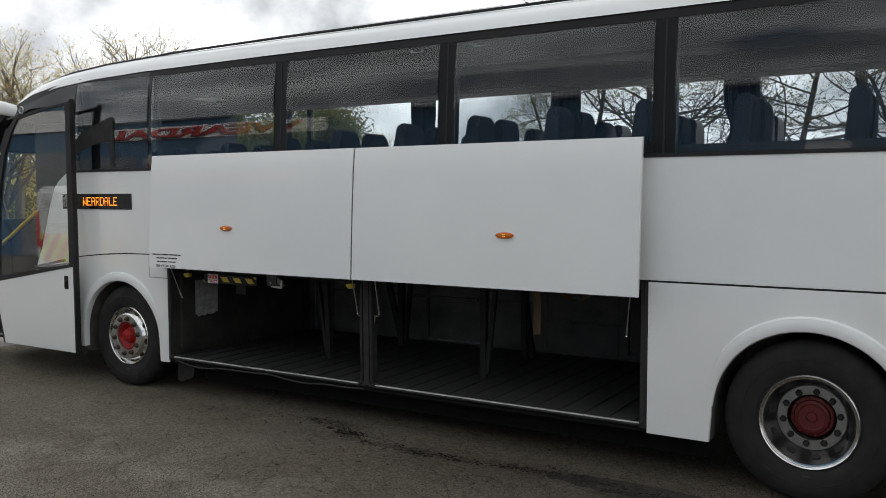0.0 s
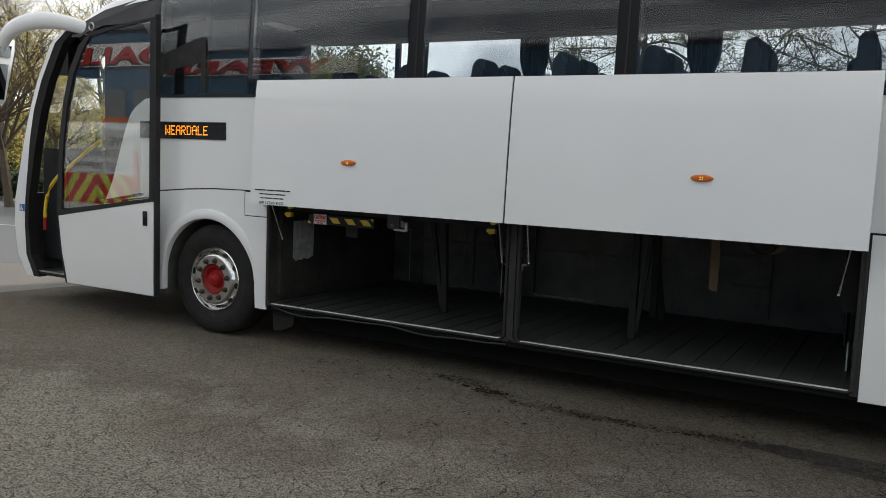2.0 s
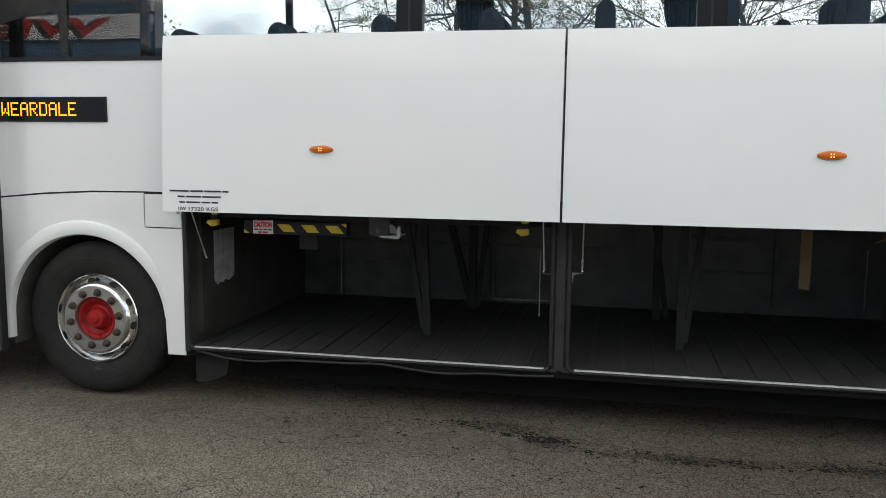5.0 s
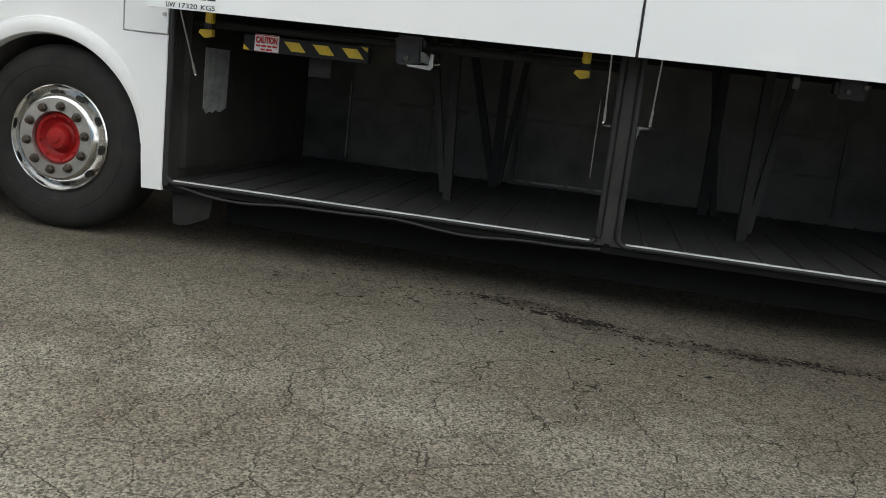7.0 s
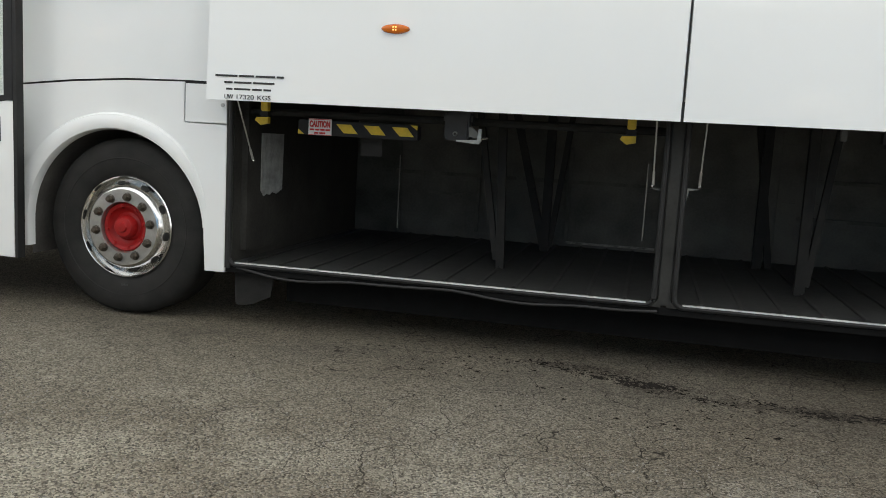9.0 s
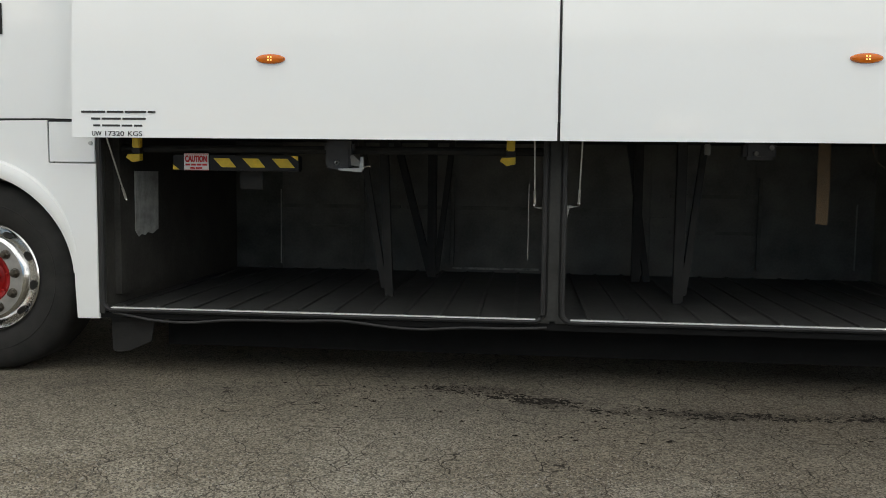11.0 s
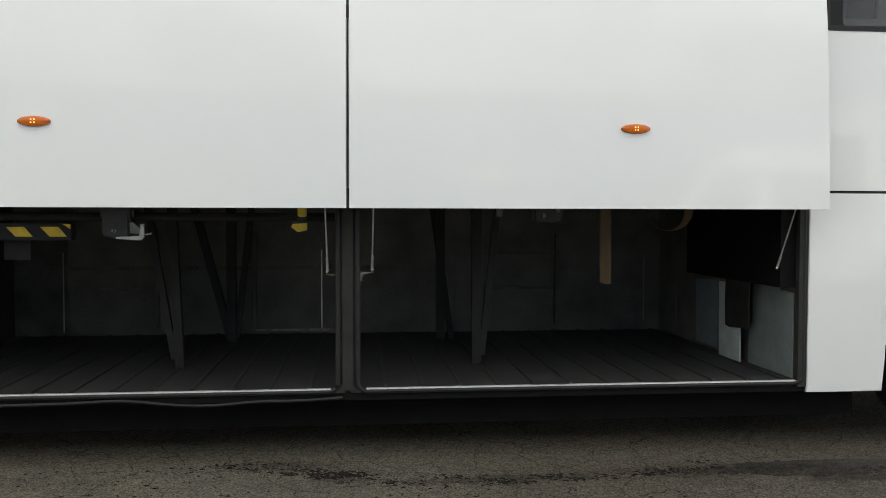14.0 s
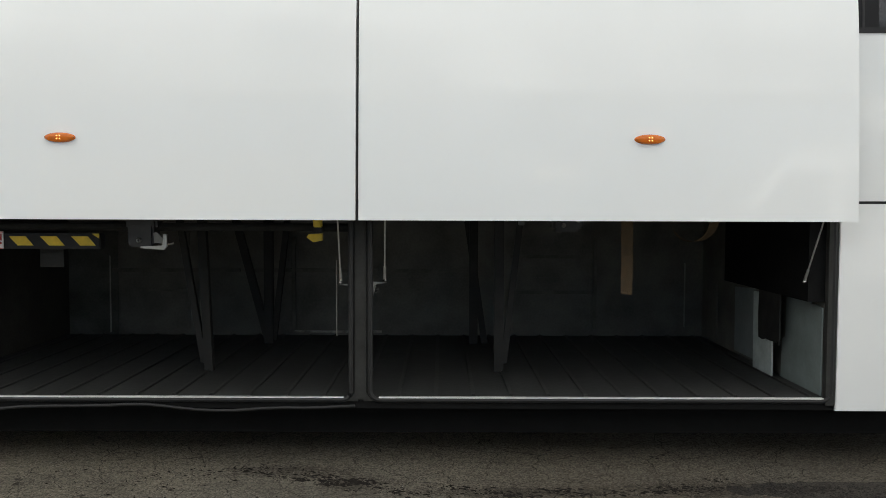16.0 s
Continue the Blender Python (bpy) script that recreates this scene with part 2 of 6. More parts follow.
    # overall brightness graded into the colour, paler at low x, darker at high x
    brightness_grade = ramp(math("MULTIPLY_ADD", broad.outputs["Fac"], 0.25, math("MULTIPLY", sep.outputs[0], 0.13)), 0.30, 0.85, (1.27, 1.27, 1.245), (0.78, 0.77, 0.78))
    col = mix("MULTIPLY", 1.0, col, brightness_grade)
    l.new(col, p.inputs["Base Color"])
    rough = math("SUBTRACT", 0.92, math("MULTIPLY", math("ADD", math("MULTIPLY", pud, 1.0), math("MULTIPLY", oil, 0.25)), 0.72))
    l.new(rough, p.inputs["Roughness"])
    p.inputs["Specular IOR Level"].default_value = 0.05
    relief = math("ADD", math("MULTIPLY", grit.outputs["Distance"], -0.9), math("MULTIPLY", line, -0.6))
    relief = math("MULTIPLY", math("ADD", relief, math("MULTIPLY", fine.outputs["Fac"], 0.4)), math("SUBTRACT", 1.0, pud))
    bp = n.new("ShaderNodeBump")
    bp.inputs["Strength"].default_value, bp.inputs["Distance"].default_value = 1.0, 0.015
    l.new(relief, bp.inputs["Height"])
    l.new(bp.outputs[0], p.inputs["Normal"])
    return m


WHITE = material("white_coach_paint", (0.80, 0.81, 0.80), 0.30, vary=0.03, scale=1.3, coat=0.75, bump=0.004, bump_scale=3.0, spec=0.5)
DOORWHITE = material("white_locker_paint", (0.80, 0.81, 0.80), 0.32, vary=0.025, scale=0.9, coat=0.7, bump=0.006, bump_scale=2.2)
BLACK = material("black_trim", (0.020, 0.020, 0.021), 0.5, vary=0.3, bump=0.05, spec=0.22)
MATTBLACK = material("matt_black_lining", (0.036, 0.036, 0.034), 0.75, vary=0.35, scale=9, bump=0.05, spec=0.12)
GLOSSBLACK = material("black_glass_band", (0.010, 0.011, 0.012), 0.22, vary=0.3, scale=2, spec=0.22)
RUBBER = material("tyre_rubber", (0.016, 0.016, 0.0155), 0.7, vary=0.35, scale=9, bump=0.12, bump_scale=110, second=(0.026, 0.025, 0.023), spec=0.2)
RAILBLACK = material("grimy_black_sill_rail", (0.009, 0.009, 0.009), 0.8, vary=0.3, scale=12, spec=0.08)
SEAL = material("rubber_seal", (0.022, 0.022, 0.022), 0.55, vary=0.3, spec=0.25)
DULLALLOY = material("dull_shaded_dish", (0.18, 0.18, 0.18), 0.30, metal=1.0, vary=0.2, scale=18, bump=0.02)
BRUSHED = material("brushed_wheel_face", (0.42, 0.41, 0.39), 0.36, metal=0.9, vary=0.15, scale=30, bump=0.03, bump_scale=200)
DARKNUT = material("shaded_wheel_nut", (0.025, 0.023, 0.021), 0.6, metal=0.3, vary=0.4, scale=40)
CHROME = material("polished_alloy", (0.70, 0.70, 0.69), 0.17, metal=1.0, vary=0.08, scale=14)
MIRRORGLASS = material("dark_mirror_glass", (0.35, 0.37, 0.36), 0.05, metal=1.0, vary=0.03)
STEEL = material("galvanised_steel", (0.42, 0.42, 0.40), 0.38, metal=0.8, vary=0.25, scale=20)
ALLOYSILL = material("worn_aluminium", (0.86, 0.86, 0.84), 0.34, metal=0.55, vary=0.10, scale=7)
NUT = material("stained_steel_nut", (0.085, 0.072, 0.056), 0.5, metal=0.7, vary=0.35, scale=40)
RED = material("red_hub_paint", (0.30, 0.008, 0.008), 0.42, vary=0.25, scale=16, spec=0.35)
SHADEDRED = material("shaded_red_hub", (0.115, 0.010, 0.008), 0.6, vary=0.3, scale=16)
AMBER = material("amber_lens", (0.56, 0.125, 0.004), 0.22, vary=0.12, scale=30, coat=0.2, spec=0.35)
AMBERLIT = glow("amber_bulb", (1.0, 0.62, 0.15), 0.8)
LED = glow("orange_led", (1.0, 0.30, 0.015), 1.7)
YELLOW = material("yellow_paint", (0.72, 0.50, 0.03), 0.42, vary=0.2, scale=20)
PALE = material("scuffed_grey_sheet", (0.30, 0.31, 0.30), 0.55, vary=0.45, scale=14, bump=0.08)
GREYGREEN = material("grey_green_lining", (0.165, 0.195, 0.19), 0.6, vary=0.22, scale=8, bump=0.05)
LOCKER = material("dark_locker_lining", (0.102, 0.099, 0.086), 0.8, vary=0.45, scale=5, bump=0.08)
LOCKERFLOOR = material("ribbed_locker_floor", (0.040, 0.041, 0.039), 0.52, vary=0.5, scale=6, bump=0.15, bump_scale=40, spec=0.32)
LOCKERMID = material("mid_locker_lining", (0.075, 0.076, 0.068), 0.8, vary=0.5, scale=5, bump=0.08, spec=0.2)
LOCKERDARK = material("darker_locker_lining", (0.035, 0.034, 0.031), 0.8, vary=0.5, scale=5, bump=0.08, spec=0.15)
WORNRIB = material("worn_rib_edge", (0.054, 0.053, 0.049), 0.5, vary=0.6, scale=7, bump=0.2, bump_scale=30, second=(0.016, 0.016, 0.016))
RAILGREY = material("grimy_wall_rail", (0.100, 0.098, 0.085), 0.75, vary=0.4, scale=7, bump=0.08, spec=0.2)
WORNANGLE = material("chipped_metal_angle", (0.42, 0.40, 0.36), 0.5, metal=0.3, vary=0.3, scale=26, bump=0.2, bump_scale=90, second=(0.03, 0.03, 0.03))
DIMROD = material("dull_rod_steel", (0.19, 0.185, 0.17), 0.45, metal=0.5, vary=0.3)
FRAME = material("dark_frame_steel", (0.024, 0.024, 0.023), 0.65, vary=0.35, scale=9, bump=0.06, spec=0.15)
LOCKBOX = material("grey_lock_casing", (0.035, 0.035, 0.036), 0.5, vary=0.3, scale=20)
STRAP = material("brown_webbing", (0.088, 0.056, 0.026), 0.85, vary=0.25, scale=30, bump=0.2, bump_scale=200)
PALEGREEN = material("pale_green_board", (0.40, 0.46, 0.44), 0.6, vary=0.25, scale=9, bump=0.05)
SIGNRED = material("sign_red", (0.58, 0.03, 0.03), 0.5, vary=0.1)
SIGNBOARD = material("white_fascia_board", (0.86, 0.85, 0.83), 0.4, vary=0.06, scale=1.5)
SIGNWHITE = material("sign_white", (0.78, 0.76, 0.74), 0.5, vary=0.08)
INK = material("black_ink", (0.02, 0.02, 0.02), 0.5, vary=0.1)
BLUE = material("blue_decal", (0.03, 0.12, 0.42), 0.4, vary=0.1)
SEATCLOTH = material("navy_seat_cloth", (0.009, 0.010, 0.016), 0.9, vary=0.3, scale=40, bump=0.2)
CURTAIN = material("navy_curtain", (0.009, 0.010, 0.014), 0.9, vary=0.3, scale=18)
CABIN = material("dark_cabin_lining", (0.013, 0.014, 0.016), 0.8, vary=0.25, scale=8)
GREYPART = material("dark_grey_partition", (0.035, 0.036, 0.035), 0.7, vary=0.2, scale=4)
PILLARBLACK = material("black_pillar_cover", (0.009, 0.009, 0.010), 0.35, vary=0.3, scale=2, spec=0.18)
BANDGLASS = black_glass("black_bonded_glass", (0.007, 0.007, 0.008))
TINT = glass("tinted_window_glass", (0.90, 0.925, 0.935), 1.50, 3.2)
CLEAR = glass("clear_glass", (0.94, 0.955, 0.945), 1.85, 4.8)
UNDER = material("underbody_grime", (0.085, 0.080, 0.073), 0.85, vary=0.4, scale=5)
SHEDBLUE = material("blue_corrugated_sheet", (0.055, 0.13, 0.22), 0.45, vary=0.2, scale=1.2, bump=0.05)
ROOFGREY = material("grey_roof_sheet", (0.18, 0.19, 0.20), 0.6, vary=0.2, scale=2)
VANWHITE = material("white_van_paint", (0.76, 0.77, 0.77), 0.22, vary=0.05, scale=2, coat=0.5)
CHEVYELLOW = material("reflective_yellow", (0.62, 0.68, 0.10), 0.4, vary=0.1)
# leaf (shared by the bushes) and bark coloured dark for backlit trees
LEAFMID = leafy(material("young_leaf", (0.12, 0.125, 0.035), 0.6, vary=0.35, scale=3), 0.4)
BARKDARK = material("backlit_bark", (0.045, 0.038, 0.030), 0.9, vary=0.4, scale=14, bump=0.5, bump_scale=50)
BARK = material("grey_bark", (0.095, 0.080, 0.060), 0.9, vary=0.4, scale=14, bump=0.5, bump_scale=50)
BARKBROWN = material("brown_bark", (0.082, 0.062, 0.040), 0.9, vary=0.45, scale=14, bump=0.5, bump_scale=50)
LEAF = leafy(material("spring_leaf", (0.62, 0.51, 0.11), 0.6, vary=0.35, scale=3))
LEAFDARK = material("hedge_leaf", (0.035, 0.055, 0.018), 0.7, vary=0.45, scale=3)
GRASS = material("hill_pasture", (0.095, 0.125, 0.045), 0.9, vary=0.35, scale=0.06, second=(0.06, 0.085, 0.03))
STONE = material("sandstone_wall", (0.24, 0.20, 0.15), 0.9, vary=0.3, scale=3, bump=0.4, bump_scale=12)
TILE = material("brown_roof_tile", (0.12, 0.075, 0.055), 0.85, vary=0.3, scale=6, bump=0.3, bump_scale=14)
CONCRETE = material("pale_concrete", (0.26, 0.24, 0.21), 0.9, vary=0.18, scale=1.5, bump=0.2, bump_scale=60)
APRON = material("sandy_concrete", (0.155, 0.142, 0.120), 0.9, vary=0.22, scale=1.1, bump=0.25, bump_scale=70)
ROADGREY = material("grey_road", (0.125, 0.127, 0.125), 0.9, vary=0.15, scale=1.5, bump=0.2, bump_scale=80)
ROADPAINT = material("worn_road_paint", (0.48, 0.47, 0.44), 0.8, vary=0.3, scale=9)
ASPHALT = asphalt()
GRAVEL = material("loose_chippings", (0.22, 0.21, 0.19), 0.85, vary=0.6, scale=25)

# ---- building helpers ----


def part(name, bm, mat, parent=None, label="", smooth=False):
    """Links a bmesh as ONE mesh object under a thing or under a part."""
    me = bpy.data.meshes.new(name)
    bmesh.ops.recalc_face_normals(bm, faces=bm.faces)
    if smooth:
        for f in bm.faces:
            f.smooth = True
    bm.to_mesh(me)
    bm.free()
    me.materials.append(mat)
    ob = new(name, me)
    ob.parent = parent
    if smooth:
        me.set_sharp_from_angle(angle=radians(38))
    if label:
        tagged(ob, label)
    return ob


def thing(name, label, category, group="", at=(0, 0, 0)):
    e = new(name)
    e.empty_display_size = 0.2
    e.location = at
    return tagged(e, label, category, group)


def box(bm, x0, x1, y0, y1, z0, z1, bevel=0.0):
    m = Matrix.LocRotScale(((x0 + x1) / 2, (y0 + y1) / 2, (z0 + z1) / 2), None, (abs(x1 - x0), abs(y1 - y0), abs(z1 - z0)))
    vs = bmesh.ops.create_cube(bm, size=1, matrix=m)["verts"]
    if bevel:
        es = list({e for v in vs for e in v.link_edges})
        bmesh.ops.bevel(bm, geom=es, offset=bevel, segments=2, affect="EDGES", clamp_overlap=True)
    return bm


def boxes(*rows, bevel=0.0):
    bm = bmesh.new()
    for r in rows:
        box(bm, *r, bevel=bevel)
    return bm


def slab(pts, y0, y1, bm=None, bevel=0.0, lean=None):
    """A plate cut to an outline in x and z, from y0 to y1; lean(z) shifts it in y."""
    bm = bm or bmesh.new()
    lean = lean or (lambda z: 0.0)
    a = [bm.verts.new((x, y0 + lean(z), z)) for x, z in pts]
    b = [bm.verts.new((x, y1 + lean(z), z)) for x, z in pts]
    f = [bm.faces.new(a), bm.faces.new(b[::-1])]
    for i in range(len(pts)):
        j = (i + 1) % len(pts)
        f.append(bm.faces.new((a[i], b[i], b[j], a[j])))
    if bevel:
        es = [e for e in f[0].edges]
        bmesh.ops.bevel(bm, geom=es, offset=bevel, segments=2, affect="EDGES", clamp_overlap=True)
    return bm


def tube(pts, r, seg=10, bm=None, taper=None):
    """A round bar through the given places."""
    bm = bm or bmesh.new()
    pts = [Vector(p) for p in pts]
    rings = []
    for i, p in enumerate(pts):
        d = (pts[min(i + 1, len(pts) - 1)] - pts[max(i - 1, 0)]).normalized()
        side = d.cross((0, 0, 1) if abs(d.z) < 0.9 else (1, 0, 0)).normalized()
        up = side.cross(d)
        rad = r if taper is None else r * (1 + (taper - 1) * i / (len(pts) - 1))
        rings.append([bm.verts.new(p + rad * (math.cos(k * math.tau / seg) * side + math.sin(k * math.tau / seg) * up)) for k in range(seg)])
    for a, b in zip(rings, rings[1:]):
        for k in range(seg):
            bm.faces.new((a[k], a[(k + 1) % seg], b[(k + 1) % seg], b[k]))
    bm.faces.new(rings[0][::-1])
    bm.faces.new(rings[-1])
    return bm


def lathe(profile, cx, cz, seg=48, bm=None):
    """A turned shape round an axle along y: rows of radius and y."""
    bm = bm or bmesh.new()
    rings = []
    for r, y in profile:
        if r < 1e-5:
            rings.append([bm.verts.new((cx, y, cz))])
        else:
            rings.append([bm.verts.new((cx + r * math.cos(k * math.tau / seg), y, cz + r * math.sin(k * math.tau / seg))) for k in range(seg)])
    for a, b in zip(rings, rings[1:]):
        for k in range(seg):
            q = (k + 1) % seg
            if len(a) == 1 and len(b) == 1:
                continue
            if len(a) == 1:
                bm.faces.new((a[0], b[k], b[q]))
            elif len(b) == 1:
                bm.faces.new((a[k], b[0], a[q]))
            else:
                bm.faces.new((a[k], b[k], b[q], a[q]))
    return bm


def loft(rows, bm=None, close=False):
    """A sheet over rows of places."""
    bm = bm or bmesh.new()
    vs = [[bm.verts.new(p) for p in row] for row in rows]
    for a, b in zip(vs, vs[1:]):
        for k in range(len(a) - (0 if close else 1)):
            q = (k + 1) % len(a)
            bm.faces.new((a[k], a[q], b[q], b[k]))
    return bm


def arc(cx, cz, r, a0, a1, n=24):
    return [(cx + r * math.cos(radians(a0 + (a1 - a0) * k / n)), cz + r * math.sin(radians(a0 + (a1 - a0) * k / n))) for k in range(n + 1)]


def lettering(text, height, depth=0.001, bold=0.0):
    """A bmesh of a line of text in the built-in font, along x with z up, its left foot at the origin, and its width."""
    cu = bpy.data.curves.new("lettering", "FONT")
    cu.body, cu.size, cu.extrude, cu.offset = text, height / 0.72, depth, bold
    ob = bpy.data.objects.new("lettering", cu)
    scene.collection.objects.link(ob)
    me = bpy.data.meshes.new_from_object(ob.evaluated_get(bpy.context.evaluated_depsgraph_get()))
    bpy.data.objects.remove(ob)
    bm = bmesh.new()
    bm.from_mesh(me)
    bpy.data.meshes.remove(me)
    bmesh.ops.rotate(bm, verts=bm.verts, matrix=Euler((radians(90), 0, 0)).to_matrix())
    xs = [v.co.x for v in bm.verts]
    bmesh.ops.translate(bm, verts=bm.verts, vec=(-min(xs), 0, 0))
    return bm, max(xs) - min(xs)


def place(bm, x, y, z, sx=1.0):
    for v in bm.verts:
        v.co = Vector((v.co.x * sx + x, v.co.y + y, v.co.z + z))
    return bm


# ---- ground ----
GX0, GY0 = -14.0, -14.0
gbm = bmesh.new()
gx = [-900, -300, -90, -40] + [GX0 + k * 2 for k in range(15)] + [40, 90, 300, 900]
gy = [-900, -300, -90, -40] + [GY0 + k * 2.3 for k in range(11)] + [40, 90, 300, 900]
GROUND = -0.015
loft([[(x, y, GROUND) for x in gx] for y in gy], gbm)
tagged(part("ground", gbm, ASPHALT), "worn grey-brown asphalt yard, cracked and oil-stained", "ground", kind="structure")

# ---- the coach ----
coach = thing("coach", "white coach with two raised luggage locker doors, entrance door open", "coach")
WAIST, SKIRT, SILL, WINTOP = 1.350, 0.302, 2.200, 3.150
LOCK0, LOCK1 = 0.682, 5.482          # the locker opening
W1, W2, AXLE = 0.0, 6.50, 0.505      # wheels


def lean(z):
    """How far the side falls inwards at a height."""
    return 0.0 if z < SILL else 0.06 * ((z - SILL) / (WINTOP - SILL)) ** 4.0


# lower side, with its wheel arches cut out
front_arch = [(W1 + 0.560, SKIRT)] + arc(W1 - 0.018, AXLE, 0.570, -2, 182, 28) + [(W1 - 0.592, 0.36)]
part("front_quarter_panel", slab([(-0.70, 0.34), (-0.72, 1.290), (-0.3, 1.329), (0.05, 1.349), (0.418, 1.354), (0.418, 1.128), (LOCK0, 1.128), (LOCK0, SKIRT)] + front_arch, 0.0, 0.03, bevel=0.003), WHITE, coach)
part("fuel_flap", slab([(0.424, 1.135), (LOCK0 - 0.004, 1.135), (LOCK0 - 0.004, WAIST - 0.004), (0.424, WAIST - 0.004)], 0.002, 0.03, bevel=0.003), WHITE, coach)
part("flap_lock", lathe([(0, -0.004), (0.010, -0.004), (0.012, 0.004)], 0.655, 1.235, 14), STEEL, coach)
rear_arch = [(W2 - 0.600, SKIRT)] + arc(W2 - 0.005, AXLE, 0.582, 182, -2, 28) + [(W2 + 0.590, SKIRT)]
part("rear_quarter_panel", slab([(LOCK1, WAIST - 0.006), (LOCK1, SKIRT)] + rear_arch + [(9.35, 0.36), (9.45, WAIST - 0.006)], 0.0, 0.03, bevel=0.003), WHITE, coach)


def arch_lip(cx, a0, a1, inner, outer, shift, foot):
    """The flared lip round a wheel arch: it runs out into the panel at a0, and at a1 too unless it goes on down to a foot."""
    path = []
    n = 44
    for k in range(n + 1):
        f = k / n
        a = radians(a0 + (a1 - a0) * f)
        fade = min(1, 3.4 * f, 9 if foot else 3.4 * (1 - f))
        path.append((0.0, math.cos(a), math.sin(a), fade * fade * (3 - 2 * fade) if fade < 1 else 1))
    if foot:
        path += [(dz, math.cos(radians(a1)), math.sin(radians(a1)), 1) for dz in (-0.06, -0.14)]
    rows = []
    for dz, c, s, fade in path:
        ro = inner + (outer - inner) * (0.55 + 0.45 * fade)
        row = []
        for u, out in ((0.0, 0.030), (0.0, -0.008), (0.08, -0.026), (0.30, -0.032), (0.62, -0.029), (0.88, -0.022), (0.95, -0.005), (1.0, 0.004)):
            r = inner + (ro - inner) * u
            row.append((cx + shift * u + r * c, out * fade + 0.003 * (1 - fade) if out < 0.02 else out, AXLE + r * s + dz))
        rows.append(row)
    return loft(rows)


part("front_arch_lip", arch_lip(W1 - 0.018, 4, 181, 0.563, 0.662, -0.015, True), WHITE, coach, "white flared wheel arch lip", smooth=True)
part("rear_arch_lip", arch_lip(W2 - 0.005, 4, 176, 0.576, 0.678, 0.0, False), WHITE, coach, "white flared wheel arch lip", smooth=True)
for cx in (W1, W2):
    rows = []
    for y in (0.03, 0.75):
        rows.append([(x, y, z) for x, z in [(cx + 0.585, 0.30)] + arc(cx, AXLE, 0.588, 0, 180, 18) + [(cx - 0.60, 0.30)]])
    part("wheel_housing", loft(rows), UNDER, coach)

# upper side; its front edge curves round the entrance
part("upper_side_panel", slab([(9.5, WAIST + 0.006), (9.5, SILL - 0.012), (0.486, SILL - 0.012), (-0.70, SILL - 0.012), (-0.87, 2.175), (-1.0, 2.10), (-1.075, 2.03), (-1.16, 1.84), (-1.235, 1.63), (-1.33, 1.36), (-1.47, 1.10), (-1.47, 1.06), (-0.73, 1.06), (-0.73, 1.302), (-0.3, 1.341), (0.05, 1.361), (0.42, WAIST + 0.014), (0.70, WAIST + 0.010)], 0.0, 0.03, bevel=0.003), WHITE, coach)
part("waist_joint", boxes((-0.72, 9.4, 0.012, 0.028, WAIST - 0.05, WAIST + 0.05), (0.40, 0.44, 0.013, 0.027, 1.1, 1.3)), BLACK, coach)
part("window_sill_strip", boxes((-0.72, 9.45, -0.006, 0.03, SILL - 0.014, SILL + 0.012)), BLACK, coach)

# windows: panes between black pillars
PILLARS = [0.462, 2.165, 3.868, 5.570, 7.272, 8.975]


def pane(x0, x1, z0, z1, y, mat, name="window_pane", steps=12):
    rows = [[(x, y + lean(z), z) for x in (x0, x1)] for z in [z0 + (z1 - z0) * k / steps for k in range(steps + 1)]]
    bm = loft(rows)
    g = bmesh.ops.extrude_face_region(bm, geom=list(bm.faces))
    bmesh.ops.translate(bm, verts=[v for v in g["geom"] if isinstance(v, bmesh.types.BMVert)], vec=(0, 0.005, 0))
    ob = part(name, bm, mat, coach, smooth=True)
    ob.visible_shadow = False
    return ob


for a, b in zip([0.411] + PILLARS[1:], PILLARS[1:]):
    pane(a + 0.075, b - 0.075, SILL + 0.012, WINTOP - 0.040, 0.004, TINT)
pane(PILLARS[-1] + 0.075, 9.40, SILL + 0.012, WINTOP - 0.040, 0.004, TINT)
pane(-0.70, 0.430, SILL + 0.012, WINTOP - 0.030, 0.004, TINT)
for x in PILLARS:
    half = 0.079 if x > 1 else 0.033
    part("window_pillar", slab([(x - half, SILL + 0.01), (x + half, SILL + 0.01), (x + half, WINTOP - 0.041), (x - half, WINTOP - 0.041)], 0.003, 0.06, lean=lean), PILLARBLACK if x > 1 else BANDGLASS, coach)
    if x > 1:
        part("pillar_joint", slab([(x - 0.006, SILL + 0.01), (x + 0.006, SILL + 0.01), (x + 0.006, WINTOP - 0.041), (x - 0.006, WINTOP - 0.041)], 0.0, 0.004, lean=lean), SEAL, coach)
part("window_post", slab([(-0.135, SILL), (-0.085, SILL), (-0.085, WINTOP - 0.05), (-0.135, WINTOP - 0.05)], 0.014, 0.06, lean=lean), MATTBLACK, coach)
# dark sheet added behind the front pane so no bright sky shows through
part("front_view_block", slab([(-1.60, 2.12), (0.36, 2.12), (0.36, 3.12), (-1.0, 3.06), (-1.60, 2.98)], 0.25, 0.28), CABIN, coach)
part("cant_band", slab([(0.43, WINTOP - 0.040), (9.45, WINTOP - 0.040), (9.45, WINTOP + 0.03), (0.43, WINTOP + 0.03)], 0.0, 0.03, lean=lean), PILLARBLACK, coach)
part("front_cant_band", slab([(-0.70, WINTOP - 0.030), (0.428, WINTOP - 0.030), (0.428, WINTOP + 0.03), (-0.70, WINTOP + 0.015)], 0.004, 0.03, lean=lean), BANDGLASS, coach)
part("window_ledge", boxes((0.44, 9.40, 0.075, 0.13, 2.16, 2.272), bevel=0.012), CABIN, coach, "dark ledge inside the windows")
